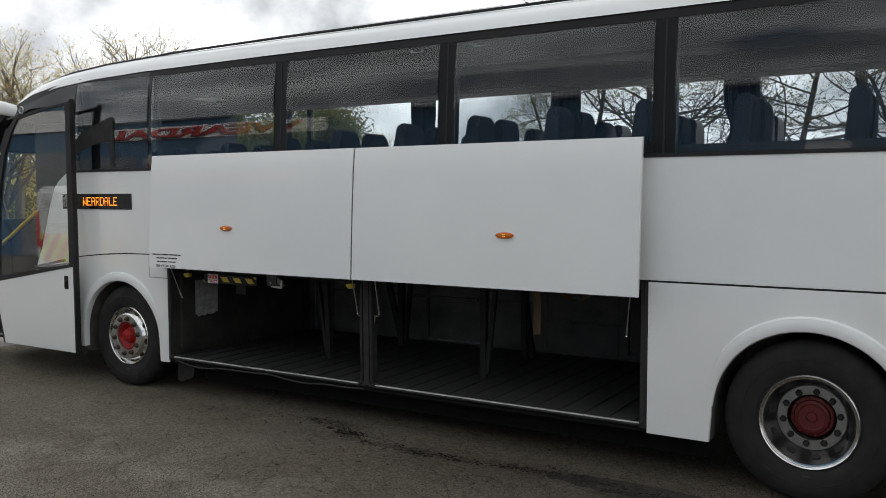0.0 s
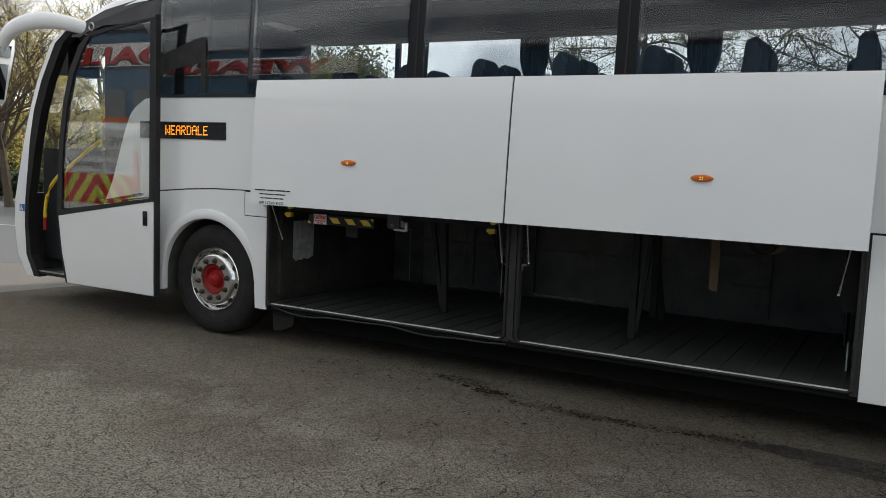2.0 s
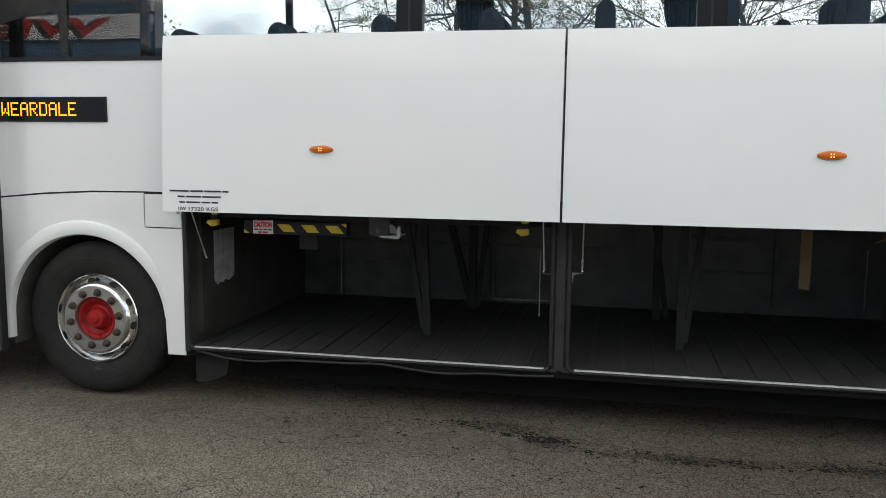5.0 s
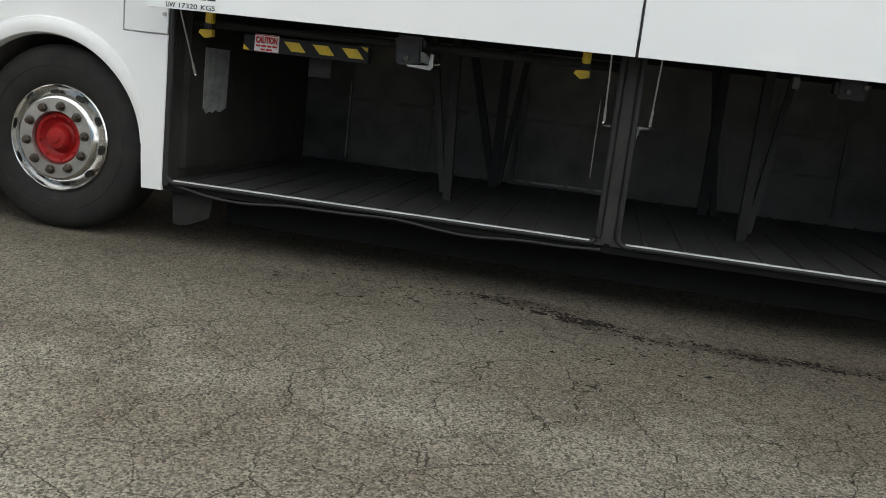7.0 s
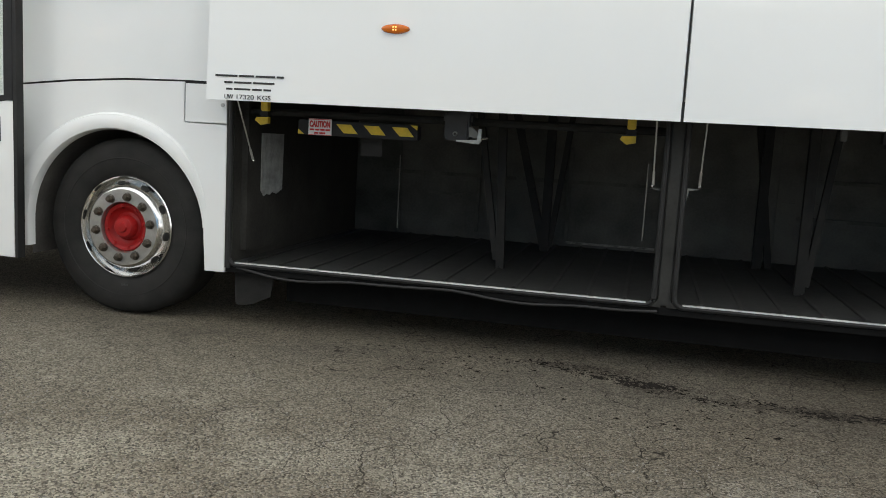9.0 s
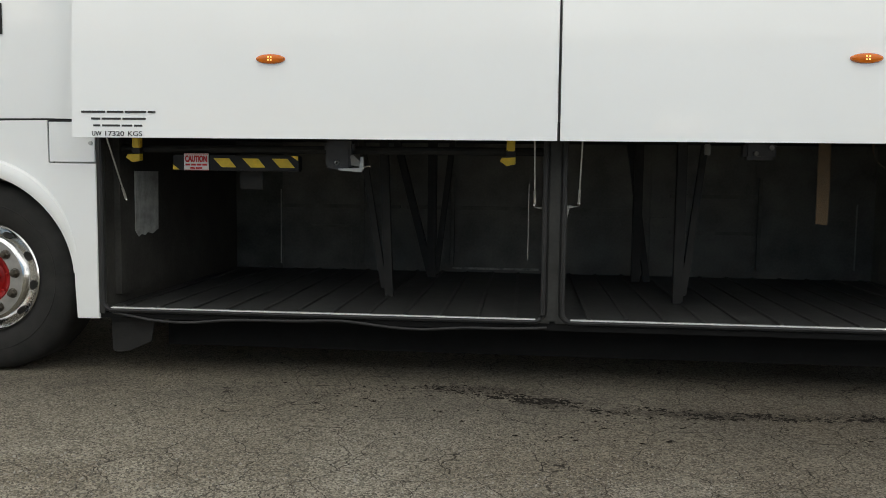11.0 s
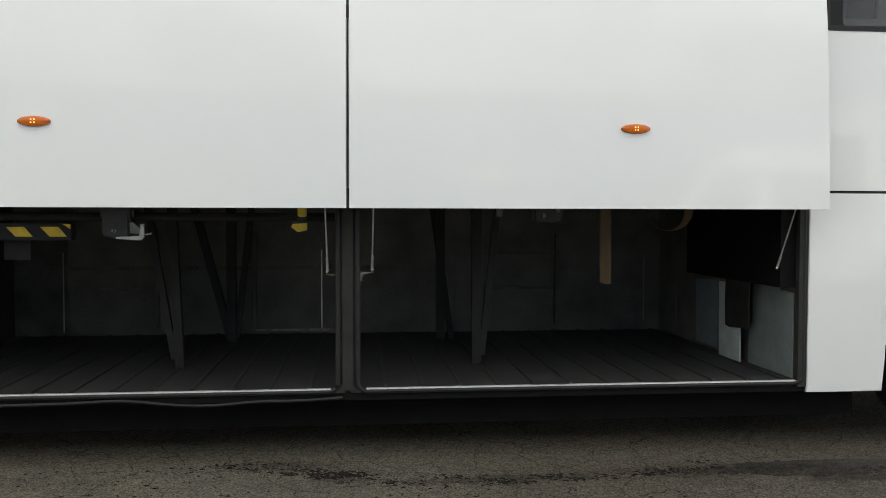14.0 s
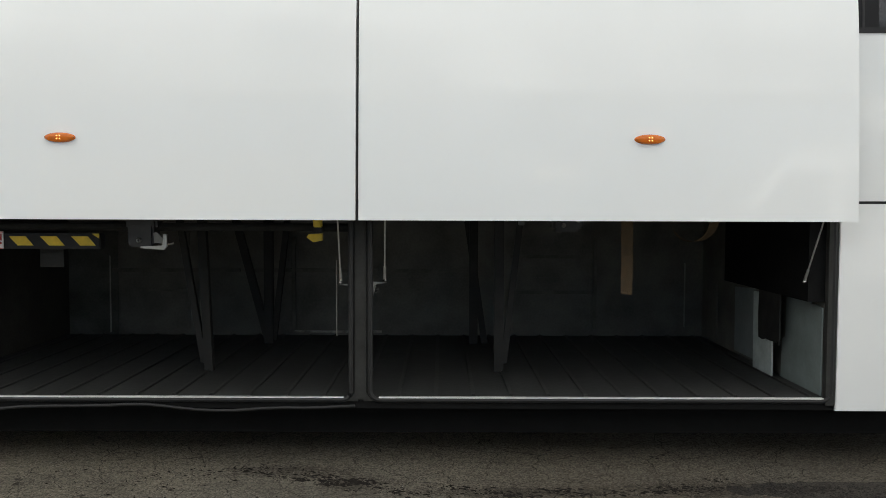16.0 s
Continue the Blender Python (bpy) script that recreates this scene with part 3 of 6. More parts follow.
part("window_dark_shape", slab([(-0.70, 2.36), (-0.69, 2.52), (-0.60, 2.60), (-0.14, 2.735), (-0.075, 2.735), (-0.075, 2.24), (-0.13, 2.24), (-0.14, 2.50), (-0.42, 2.46), (-0.58, 2.42)], 0.0, 0.003), MATTBLACK, coach, "matt black shape on the front side window")
part("front_cant_panel", slab([(-0.70, 2.20), (-0.70, 3.165), (-1.10, 3.125), (-1.50, 3.055), (-1.75, 2.965), (-1.92, 2.875), (-1.98, 2.80), (-1.90, 2.80), (-1.50, 2.90), (-0.95, 2.91), (-0.80, 2.75), (-0.78, 2.2)], 0.010, 0.05, lean=lean), BANDGLASS, coach, "black panel over the entrance")
for x in (3.575, 4.150):
    sticker = part("window_sticker", boxes((x - 0.055, x + 0.055, 0.048, 0.052, 3.060, 3.082)), GREYGREEN, coach)
    part("sticker_bars", boxes((x - 0.03, x + 0.045, 0.046, 0.0478, 3.066, 3.080)), INK, sticker)
emblem = lathe([(0.024, 0.0), (0.035, -0.012), (0.045, 0.0)], -1.675, 2.895, 28)
part("emblem_ring", place(emblem, 0, 0.028, 0), STEEL, coach)
part("maker_name_bars", boxes(*[(-1.66 + 0.072 * k, -1.605 + 0.072 * k, 0.012, 0.030, 2.815 + 0.006 * k, 2.829 + 0.006 * k) for k in range(4)]), SIGNWHITE, coach)

# roof
def droop(x):
    """How far the roof edge has come down towards the front."""
    return float(np.interp(x, (-2.3, -1.9, -1.75, -1.5, -1.1, -0.45, 0.3, 2.0), (0.50, 0.31, 0.235, 0.150, 0.078, 0.032, 0.012, 0.0)))


def roof_row(x, inset):
    prof = [(0.056, 3.178), (0.066, 3.207), (0.09, 3.256), (0.15, 3.312), (0.26, 3.356), (0.5, 3.388), (0.9, 3.405), (1.25, 3.410)]
    near = [(x - inset * 0.5 * (y / 1.25) ** 2, y, z - droop(x)) for y, z in prof]
    return near + [(px, 2.5 - y, z) for px, y, z in near[::-1][1:]]


ROOF = [9.5, 9.3, 4.0, 2.0, 1.2, 0.3, 0.0, -0.25] + [-0.45 - 0.1 * k for k in range(19)]
part("roof", loft([roof_row(x, max(0, -1.25 - x)) for x in ROOF]), WHITE, coach, smooth=True)
for x0, x1 in ((1.9, 4.1), (5.2, 6.4)):
    part("roof_unit", boxes((x0, x1, 0.55, 1.95, 3.37, 3.475), bevel=0.04), WHITE, coach, "low white roof air-conditioning cover")
part("roof_rail", tube([(x, 0.27, 3.364 - droop(x) + (0.010 if x > 0.4 else 0.0)) for x in (-1.5, -1.3, -1.1, -0.8, -0.45, -0.1, 0.3, 0.5, 2.0, 4.5, 9.0)], 0.012, 8), BLACK, coach)

# far side, ends, cabin floor and underside close the body
part("far_side_panel", boxes((-2.4, 9.5, 2.47, 2.50, 0.30, SILL)), WHITE, coach)
part("far_front_side", boxes((-1.3, -0.84, 2.44, 2.49, SILL, 3.10)), BLACK, coach)
part("far_window_pillar", boxes((0.43, 0.49, 2.40, 2.44, SILL, 3.17)), BLACK, coach)
pane(-0.83, 0.43, SILL + 0.01, 3.07, 2.44, TINT, "far_window_pane", 1)
for a, b in zip([0.40] + PILLARS[1:], PILLARS[1:] + [9.45]):
    pane(a + 0.09, b - 0.09, SILL + 0.01, 3.07, 2.44, TINT, "far_window_pane", 1)
    part("far_window_pillar", boxes((b - 0.09, b + 0.09, 2.40, 2.44, SILL, 3.17)), BLACK, coach)
part("far_cant_rail", boxes((-1.3, 9.5, 2.40, 2.47, 3.07, 3.20)), BLACK, coach)
part("rear_end", boxes((9.46, 9.5, 0.03, 2.47, 0.35, 3.3)), WHITE, coach)
part("cabin_floor", boxes((-0.75, 9.45, 0.035, 2.46, 1.42, 1.46)), CABIN, coach)
part("ceiling_lining", boxes((-0.8, 9.45, 0.14, 2.36, 3.18, 3.20)), CABIN, coach)
for y0, y1, z0 in ((0.13, 0.52, 2.93), (1.98, 2.39, 2.985)):
    part("luggage_rack", slab([(-0.6, z0), (9.4, z0), (9.4, 3.17), (-0.6, 3.17)], y0, y1, bevel=0.02), CABIN, coach)
for row in ((-2.3, -0.65, 0.05, 2.45, 0.34, 0.348), (0.69, 5.83, 0.05, 2.45, 0.34, 0.348), (7.17, 9.4, 0.05, 2.45, 0.34, 0.348), (-0.65, 0.69, 0.80, 1.70, 0.44, 0.45), (5.83, 7.17, 0.80, 1.70, 0.44, 0.45), (1.0, 5.3, 0.5, 2.1, 0.27, 0.34), (7.2, 9.3, 0.2, 2.3, 0.28, 0.34)):
    part("underside_panel", boxes(row), UNDER, coach)
# added strip that blocks light, so the ground under the coach goes dark
part("underfloor_light_block", boxes((0.98, 5.86, 0.20, 0.25, 0.135, 0.335)), RAILBLACK, coach, "added black strip under the sill that keeps light off the ground")
part("far_skirt_curtain", boxes((0.7, 5.6, 2.44, 2.462, 0.16, 0.34)), UNDER, coach)

# front: screen, pillars, panels
FRONT = [(0.27, -2.67), (0.50, -2.825), (0.82, -2.88), (1.10, -2.865), (1.42, -2.785), (1.75, -2.695), (2.06, -2.595), (2.37, -2.465), (2.60, -2.33), (2.75, -2.24), (2.90, -2.02)]


def front_x(z):
    return float(np.interp(z, [p[0] for p in FRONT], [p[1] for p in FRONT]))


def bow(y):
    return 0.42 * (1 - ((y - 1.25) / 1.22) ** 2)


zs = [0.27, 0.40, 0.55, 0.82, 1.05, 1.15]
ys = [0.04, 0.12, 0.3, 0.6, 1.0, 1.5, 1.9, 2.2, 2.38, 2.46]
part("front_panel", loft([[(front_x(z) - 0.05 - bow(y), y, z) for y in ys] for z in zs]), WHITE, coach, smooth=True)
part("front_lining", loft([[(front_x(z) + 0.04 - bow(y), y, z) for y in ys[1:-1]] for z in zs]), CABIN, coach)
zs = [1.15, 1.42, 1.75, 2.06, 2.37, 2.60, 2.75]
screen = part("windscreen", loft([[(front_x(z) - 0.05 - bow(y), y, z) for y in ys[1:-1]] for z in zs]), CLEAR, coach, smooth=True)
screen.visible_shadow = False
part("screen_header", loft([[(front_x(z) - 0.05 - bow(y) * (1 if z < 2.8 else 0.6), y, z) for y in ys] for z in (2.75, 2.88, 3.0)]), GLOSSBLACK, coach, smooth=True)
def wide(z):
    return float(np.interp(z, (0.27, 0.46, 0.95, 1.45, 1.95), (0.05, 0.075, 0.125, 0.07, 0.0)))


for y0, y1 in ((0.015, 0.12), (2.38, 2.485)):
    rows = []
    for z, x in FRONT:
        rows.append([(x - 0.070, y0 + (0.012 if y0 < 1 else 0), z), (x - 0.11, (y0 + y1) / 2, z), (x - 0.125, y1, z), (x + wide(z), y1, z), (x + wide(z) + 0.01, y0, z)])
    part("front_pillar", loft(rows, close=True), WHITE, coach, "slim white curved front pillar", smooth=True)
    part("pillar_inner_trim", loft([[(x + wide(z) + 0.012, y0, z), (x + 0.12 + wide(z) * 0.4, y0 + 0.012, z), (x + 0.12 + wide(z) * 0.4, y1, z), (x + wide(z) + 0.012, y1, z)] for z, x in FRONT], close=True), BLACK, coach)
badge = part("wheelchair_badge", boxes((-2.832, -2.756, 0.006, 0.018, 0.970, 1.046)), BLUE, coach, "small blue access badge")
part("badge_mark", boxes((-2.806, -2.797, 0.003, 0.0055, 0.998, 1.022), (-2.806, -2.779, 0.003, 0.0055, 0.995, 1.003), (-2.783, -2.776, 0.003, 0.0055, 0.979, 0.998), (-2.807, -2.797, 0.003, 0.0055, 1.026, 1.036)), SIGNWHITE, badge)
part("badge_wheel", tube([(-2.797 + 0.017 * math.cos(a), 0.0045, 0.996 + 0.017 * math.sin(a)) for a in [2.2 + 0.5 * k for k in range(9)]], 0.0028, 5), SIGNWHITE, badge)

# entrance: steps, side walls, dash, rail
part("entrance_step", boxes((-2.70, -1.45, 0.05, 0.95, 0.29, 0.33), (-2.6, -1.45, 0.35, 0.95, 0.33, 0.58), (-2.5, -1.45, 0.62, 0.95, 0.58, 0.82), bevel=0.01), CABIN, coach)
part("step_nosing", boxes((-2.68, -1.46, 0.045, 0.075, 0.325, 0.338)), STEEL, coach, "worn pale step edge")
part("entrance_side_wall", slab([(-1.47, 0.34), (-0.73, 0.34), (-0.73, 1.42), (-1.36, 1.42), (-1.47, 1.1)], 0.035, 0.9), CABIN, coach)
part("stair_wall", boxes((-2.5, -1.4, 0.93, 0.97, 0.3, 1.42)), CABIN, coach)
part("dashboard", slab([(-2.86, 0.40), (-2.45, 0.40), (-2.40, 1.52), (-2.52, 1.66), (-2.86, 1.66)], 0.30, 2.35, bevel=0.03), CABIN, coach)
# dark sheet added to keep the bright windscreen out of the side windows
part("cab_view_block", boxes((-0.80, -0.77, 0.10, 2.40, 1.42, 3.12)), CABIN, coach)
part("cab_floor", boxes((-2.75, -0.7, 0.97, 2.46, 0.9, 0.94)), CABIN, coach)
part("handrail", tube([(-2.556, 0.12, 0.90), (-2.553, 0.12, 0.98), (-2.542, 0.12, 1.06), (-2.515, 0.12, 1.15), (-2.477, 0.13, 1.245), (-2.432, 0.155, 1.325), (-2.385, 0.19, 1.395), (-2.325, 0.24, 1.46), (-2.216, 0.32, 1.59), (-2.04, 0.42, 1.765)], 0.019, 10), YELLOW, coach, "bent yellow grab rail", smooth=True)
part("rail_foot", tube([(-2.554, 0.12, 0.775), (-2.556, 0.12, 0.91)], 0.020, 10), RED, coach)
part("sun_blind", boxes((-2.60, -2.40, 0.30, 0.70, 2.46, 2.80)), BLACK, coach)
part("entrance_partition", slab([(-1.60, 1.44), (-0.78, 1.44), (-0.78, 2.95), (-1.60, 2.95)], 0.13, 0.16), GREYPART, coach, "dark panel behind the entrance")
part("entrance_head", slab([(-0.70, 2.72), (-0.70, 3.12), (-1.30, 3.06), (-1.72, 2.93), (-1.93, 2.84), (-1.94, 2.78), (-1.5, 2.74)], 0.10, 0.13), MATTBLACK, coach)
part("driver_seat", boxes((-1.75, -1.25, 1.55, 2.05, 1.0, 1.30), (-1.28, -1.15, 1.55, 2.05, 1.25, 2.15), bevel=0.05), SEATCLOTH, coach)

# entrance door, swung out along the side
DY0, DY1 = -0.155, -0.115
edge = [(-1.83, 0.30), (-1.91, 0.62), (-1.955, 0.98), (-1.945, 1.35), (-1.91, 1.75), (-1.845, 2.12), (-1.74, 2.45), (-1.60, 2.68), (-1.45, 2.80)]
low = [p for p in edge if p[1] < 1.0]
edoor = part("entrance_door", slab(low + [(-0.615, 1.20), (-0.565, 1.195), (-0.575, 0.297)], DY0, DY1, bevel=0.004), WHITE, coach, "open entrance door, white below and glazed above")
outer = [(-1.955, 0.985)] + edge[3:] + [(-1.0, 2.86), (-0.555, 2.905), (-0.570, 1.205)]
inner = [(-1.885, 1.05), (-1.878, 1.36), (-1.845, 1.74), (-1.782, 2.09), (-1.68, 2.41), (-1.555, 2.62), (-1.435, 2.765), (-1.0, 2.836), (-0.607, 2.877), (-0.628, 1.228)]
bm = bmesh.new()
lay = [[bm.verts.new((x, y, z)) for x, z in ring] for y in (DY0 - 0.004, DY1) for ring in (outer, inner)]
for k in range(len(outer)):
    q = (k + 1) % len(outer)
    for a, b in ((lay[0], lay[1]), (lay[2], lay[3]), (lay[0], lay[2]), (lay[1], lay[3])):
        bm.faces.new((a[k], a[q], b[q], b[k]))
part("door_glass_frame", bm, BLACK, edoor)
dg = part("door_glass", slab(inner, DY0 + 0.008, DY0 + 0.014), CLEAR, edoor)
dg.visible_shadow = False
part("door_rear_edge", slab([(-0.572, 0.295), (-0.570, 1.2), (-0.555, 2.905), (-0.530, 2.93), (-0.545, 1.2), (-0.552, 0.295)], DY0 - 0.002, DY1 + 0.015), SEAL, edoor)
part("door_front_edge", slab([(x - 0.012, z) for x, z in edge[:3]] + [(x + 0.012, z) for x, z in edge[:3][::-1]], DY0 - 0.003, DY1 + 0.015), SEAL, edoor)
part("door_handle", slab([(-0.715, 0.965), (-0.655, 0.965), (-0.655, 1.105), (-0.715, 1.105)], DY0 - 0.012, DY0 - 0.001, bevel=0.008), BLACK, edoor)
part("handle_grip", boxes((-0.700, -0.670, DY0 - 0.018, DY0 - 0.012, 0.985, 1.05), bevel=0.003), GLOSSBLACK, edoor)
part("door_arm", tube([(-1.3, DY1 + 0.02, 1.16), (-0.9, DY1 + 0.06, 1.20), (-0.75, 0.03, 1.22)], 0.018, 8), BLACK, edoor)
part("door_grab_bar", tube([(-1.38, DY1 + 0.03, 1.160), (-0.80, DY1 + 0.03, 1.260)], 0.014, 8), BLACK, edoor)

edoor.matrix_basis = pose(-0.57, -0.135, 1.2, 0.5, 0, 0.5) @ pose(0.57, 0.135, -1.2)

# destination display
disp = part("destination_display", boxes((-0.932, 0.182, -0.004, 0.02, 1.806, 1.956)), GLOSSBLACK, coach, "black destination display with lit orange letters")
GLYPH = {"W": "10001 10001 10001 10101 10101 11011 10001", "E": "11111 10000 10000 11110 10000 10000 11111", "A": "01110 10001 10001 11111 10001 10001 10001",
         "R": "11110 10001 10001 11110 10100 10010 10001", "D": "11110 10001 10001 10001 10001 10001 11110", "L": "10000 10000 10000 10000 10000 10000 11111"}
DOT = 0.0117
for i, ch in enumerate("WEARDALE"):
    bm = bmesh.new()
    for r, row in enumerate(GLYPH[ch].split()):
        for c, on in enumerate(row):
            if on == "1":
                x, z = -0.582 + i * 6.0 * DOT + c * DOT, 1.925 - r * DOT * 1.08
                box(bm, x, x + DOT * 0.70, -0.0065, -0.0045, z - DOT * 0.76, z)
    part("led_letter", bm, LED, disp)
part("display_rim", boxes((-0.932, 0.182, -0.008, 0.0, 1.801, 1.808), (-0.932, 0.182, -0.008, 0.0, 1.954, 1.961), (0.178, 0.185, -0.008, 0.0, 1.801, 1.961)), SEAL, disp)

# door mirror on its curved arm
arm = [(-1.745, 0.075, 2.875, 0.004), (-1.76, 0.07, 2.88, 0.070), (-1.84, 0.03, 2.90, 0.080), (-1.98, -0.05, 2.935, 0.090), (-2.18, -0.13, 2.955, 0.098), (-2.42, -0.185, 2.93, 0.100), (-2.62, -0.21, 2.86, 0.098), (-2.76, -0.20, 2.76, 0.092), (-2.83, -0.19, 2.66, 0.080)]
fine = []
for i in range(len(arm) - 1):
    p0, p1, p2, p3 = (Vector(arm[max(0, min(len(arm) - 1, i + k))]) for k in (-1, 0, 1, 2))
    for k in range(4):
        u = k / 4
        fine.append(0.5 * ((2 * p1) + (p2 - p0) * u + (2 * p0 - 5 * p1 + 4 * p2 - p3) * u * u + (3 * p1 - p0 - 3 * p2 + p3) * u ** 3))
arm = [tuple(q) for q in fine] + [arm[-1]]
rows = []
for i, (x, y, z, r) in enumerate(arm):
    d = (Vector(arm[min(i + 1, len(arm) - 1)][:3]) - Vector(arm[max(i - 1, 0)][:3])).normalized()
    up = Vector((-d.z, 0, d.x)).normalized()
    up = up if up.z > 0 or abs(up.x) > 0.9 else -up
    sd = Vector((0, 1, 0))
    r *= 0.86
    rows.append([Vector((x, y, z)) + r * (math.cos(k * math.tau / 14) * up + 0.7 * math.sin(k * math.tau / 14) * sd) for k in range(14)])
part("mirror_arm", loft(rows, close=True), WHITE, coach, "thick white curved mirror arm", smooth=True)
rows = []
for z, y0, y1, hx in ((2.085, -0.29, -0.22, 0.03), (2.10, -0.345, -0.185, 0.065), (2.14, -0.372, -0.160, 0.085), (2.30, -0.365, -0.130, 0.09), (2.50, -0.345, -0.088, 0.09), (2.66, -0.320, -0.050, 0.085), (2.78, -0.280, -0.04, 0.07), (2.83, -0.22, -0.08, 0.03)):
    ring = []
    for k in range(24):
        c, q = math.cos(k * math.tau / 24), math.sin(k * math.tau / 24)
        ring.append((-2.85 + hx * math.copysign(abs(c) ** 0.5, c), (y0 + y1) / 2 + (y1 - y0) / 2 * math.copysign(abs(q) ** 0.5, q), z))
    rows.append(ring)
head = part("mirror_housing", loft(rows, close=True), WHITE, coach, "white mirror housing with two glasses", smooth=True)
for z0, z1, a0, a1, b0, b1 in ((2.15, 2.52, -0.340, -0.205, -0.312, -0.150), (2.59, 2.715, -0.285, -0.130, -0.265, -0.110)):
    bm = bmesh.new()
    vs = [[bm.verts.new((x, y, z)) for y, z in ((a0, z0), (a1, z0), (b1, z1), (b0, z1))] for x in (-2.757, -2.79)]
    bm.faces.new(vs[0])
    for k in range(4):
        bm.faces.new((vs[0][k], vs[0][(k + 1) % 4], vs[1][(k + 1) % 4], vs[1][k]))
    part("mirror_glass", bm, MIRRORGLASS, head)

# ---- wheels ----


def wheel(cx, front):
    whole = part("wheel", lathe([(0.0, 0.34), (0.28, 0.34), (0.28, 0.36), (0.0, 0.36)], cx, AXLE, 24), UNDER, coach, "wheel with a polished alloy rim and red hub")
    tyre_prof = [(0.290, 0.075), (0.300, 0.058), (0.325, 0.045), (0.37, 0.034), (0.43, 0.034), (0.480, 0.046), (0.503, 0.062), (0.516, 0.082), (0.520, 0.11), (0.520, 0.30), (0.505, 0.335), (0.46, 0.345), (0.29, 0.33)]
    bm = lathe(tyre_prof, cx, AXLE, 96)
    for v in bm.verts:
        # flat where it carries the load, bulging a little just above
        low = GROUND + 0.016
        if v.co.z < low + 0.10:
            v.co.y -= 0.010 * max(0.0, 1 - abs(v.co.z - low - 0.035) / 0.065) if v.co.y < 0.2 else 0.0
        v.co.z = max(v.co.z, low)
    part("tyre", bm, RUBBER, whole, "dusty black coach tyre", smooth=True)
    bm = lathe([(0.398, 0.0335), (0.402, 0.031), (0.406, 0.0335)], cx, AXLE, 64)
    lathe([(0.452, 0.043), (0.456, 0.041), (0.460, 0.045)], cx, AXLE, 64, bm)
    part("sidewall_ridge", bm, RUBBER, whole)
    part("sidewall_mark", boxes(*[(cx - 0.022 + 0.016 * k, cx - 0.010 + 0.016 * k, 0.0365, 0.0395, AXLE - 0.349, AXLE - 0.338) for k in range(3)]), GREYPART, whole)
    if front:
        prof = [(0.300, 0.075), (0.301, 0.050), (0.295, 0.043), (0.289, 0.050), (0.285, 0.085), (0.278, 0.100), (0.254, 0.062), (0.240, 0.036), (0.231, 0.026), (0.222, 0.022), (0.150, 0.022), (0.146, 0.030), (0.142, 0.09)]
    else:
        prof = [(0.300, 0.075), (0.301, 0.050), (0.293, 0.042), (0.286, 0.046), (0.282, 0.066), (0.272, 0.068), (0.264, 0.110), (0.250, 0.150), (0.225, 0.190), (0.212, 0.205), (0.206, 0.200), (0.125, 0.200), (0.120, 0.23)]
    if front:
        part("rim", lathe(prof[:10], cx, AXLE, 72), CHROME, whole, "polished alloy wheel rim", smooth=True)
        part("nut_ring", lathe(prof[9:], cx, AXLE, 72), BRUSHED, whole, smooth=True)
    else:
        # rear dish, nuts and hub carry the shade of the recess in their colours
        part("rim", lathe(prof[:6], cx, AXLE, 72), CHROME, whole, "polished alloy wheel rim", smooth=True)
        part("dish", lathe(prof[5:10], cx, AXLE, 72), DULLALLOY, whole, "dull wheel dish, its shade put into the colour", smooth=True)
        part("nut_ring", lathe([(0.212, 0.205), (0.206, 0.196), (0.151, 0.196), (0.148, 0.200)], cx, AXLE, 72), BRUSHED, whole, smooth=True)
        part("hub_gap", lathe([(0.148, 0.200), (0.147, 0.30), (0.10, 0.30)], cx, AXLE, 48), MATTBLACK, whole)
    face = 0.022 if front else 0.200
    for k in range(10):
        th = radians(9 + 36 * k)
        c, s = math.cos(th), math.sin(th)
        ring_r = 0.180 if front else 0.172
        nx, nz = cx + ring_r * c, AXLE + ring_r * s
        nut = lathe([(0.0, face - 0.034), (0.014, face - 0.032), (0.018, face - 0.020), (0.0225, face - 0.016), (0.0225, face + 0.003)], nx, nz, 6)
        lathe([(0.029, face - 0.002), (0.029, face + 0.002), (0.0225, face - 0.003)], nx, nz, 16, nut)
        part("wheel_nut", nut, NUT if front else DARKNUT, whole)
        th = radians(27 + 36 * k)
        c, s = math.cos(th), math.sin(th)
        r, y = (0.256, 0.065) if front else (0.243, 0.156)
        hole = bmesh.new()
        ax = Vector((c, 0, s))
        tg = Vector((-s, 0, c))
        nrm = Vector((0.845 * c, -0.53, 0.845 * s)) if front else Vector((-0.85 * c, -0.55, -0.85 * s))
        nrm.normalize()
        rad = tg.cross(nrm).normalized()
        mid = Vector((cx, y, AXLE)) + r * ax
        ring = [hole.verts.new(mid + nrm * 0.005 + 0.027 * math.cos(q * math.tau / 16) * tg + 0.018 * math.sin(q * math.tau / 16) * rad) for q in range(16)]
        deep = [hole.verts.new(mid - nrm * 0.02 + 0.027 * math.cos(q * math.tau / 16) * tg + 0.018 * math.sin(q * math.tau / 16) * rad) for q in range(16)]
        hole.faces.new(ring)
        for q in range(16):
            hole.faces.new((ring[q], ring[(q + 1) % 16], deep[(q + 1) % 16], deep[q]))
        part("hand_hole", hole, MATTBLACK, whole)
    if front:
        hp = [(0.144, 0.10), (0.143, 0.050), (0.134, 0.042), (0.118, 0.046), (0.104, 0.068), (0.086, 0.076), (0.072, 0.066), (0.062, 0.030), (0.054, 0.020), (0.030, 0.018), (0.024, 0.008), (0.0, 0.006)]
    else:
        hp = [(0.138, 0.28), (0.136, 0.242), (0.128, 0.232), (0.110, 0.228), (0.104, 0.212), (0.085, 0.206), (0.079, 0.211), (0.034, 0.211), (0.029, 0.200), (0.0, 0.198)]
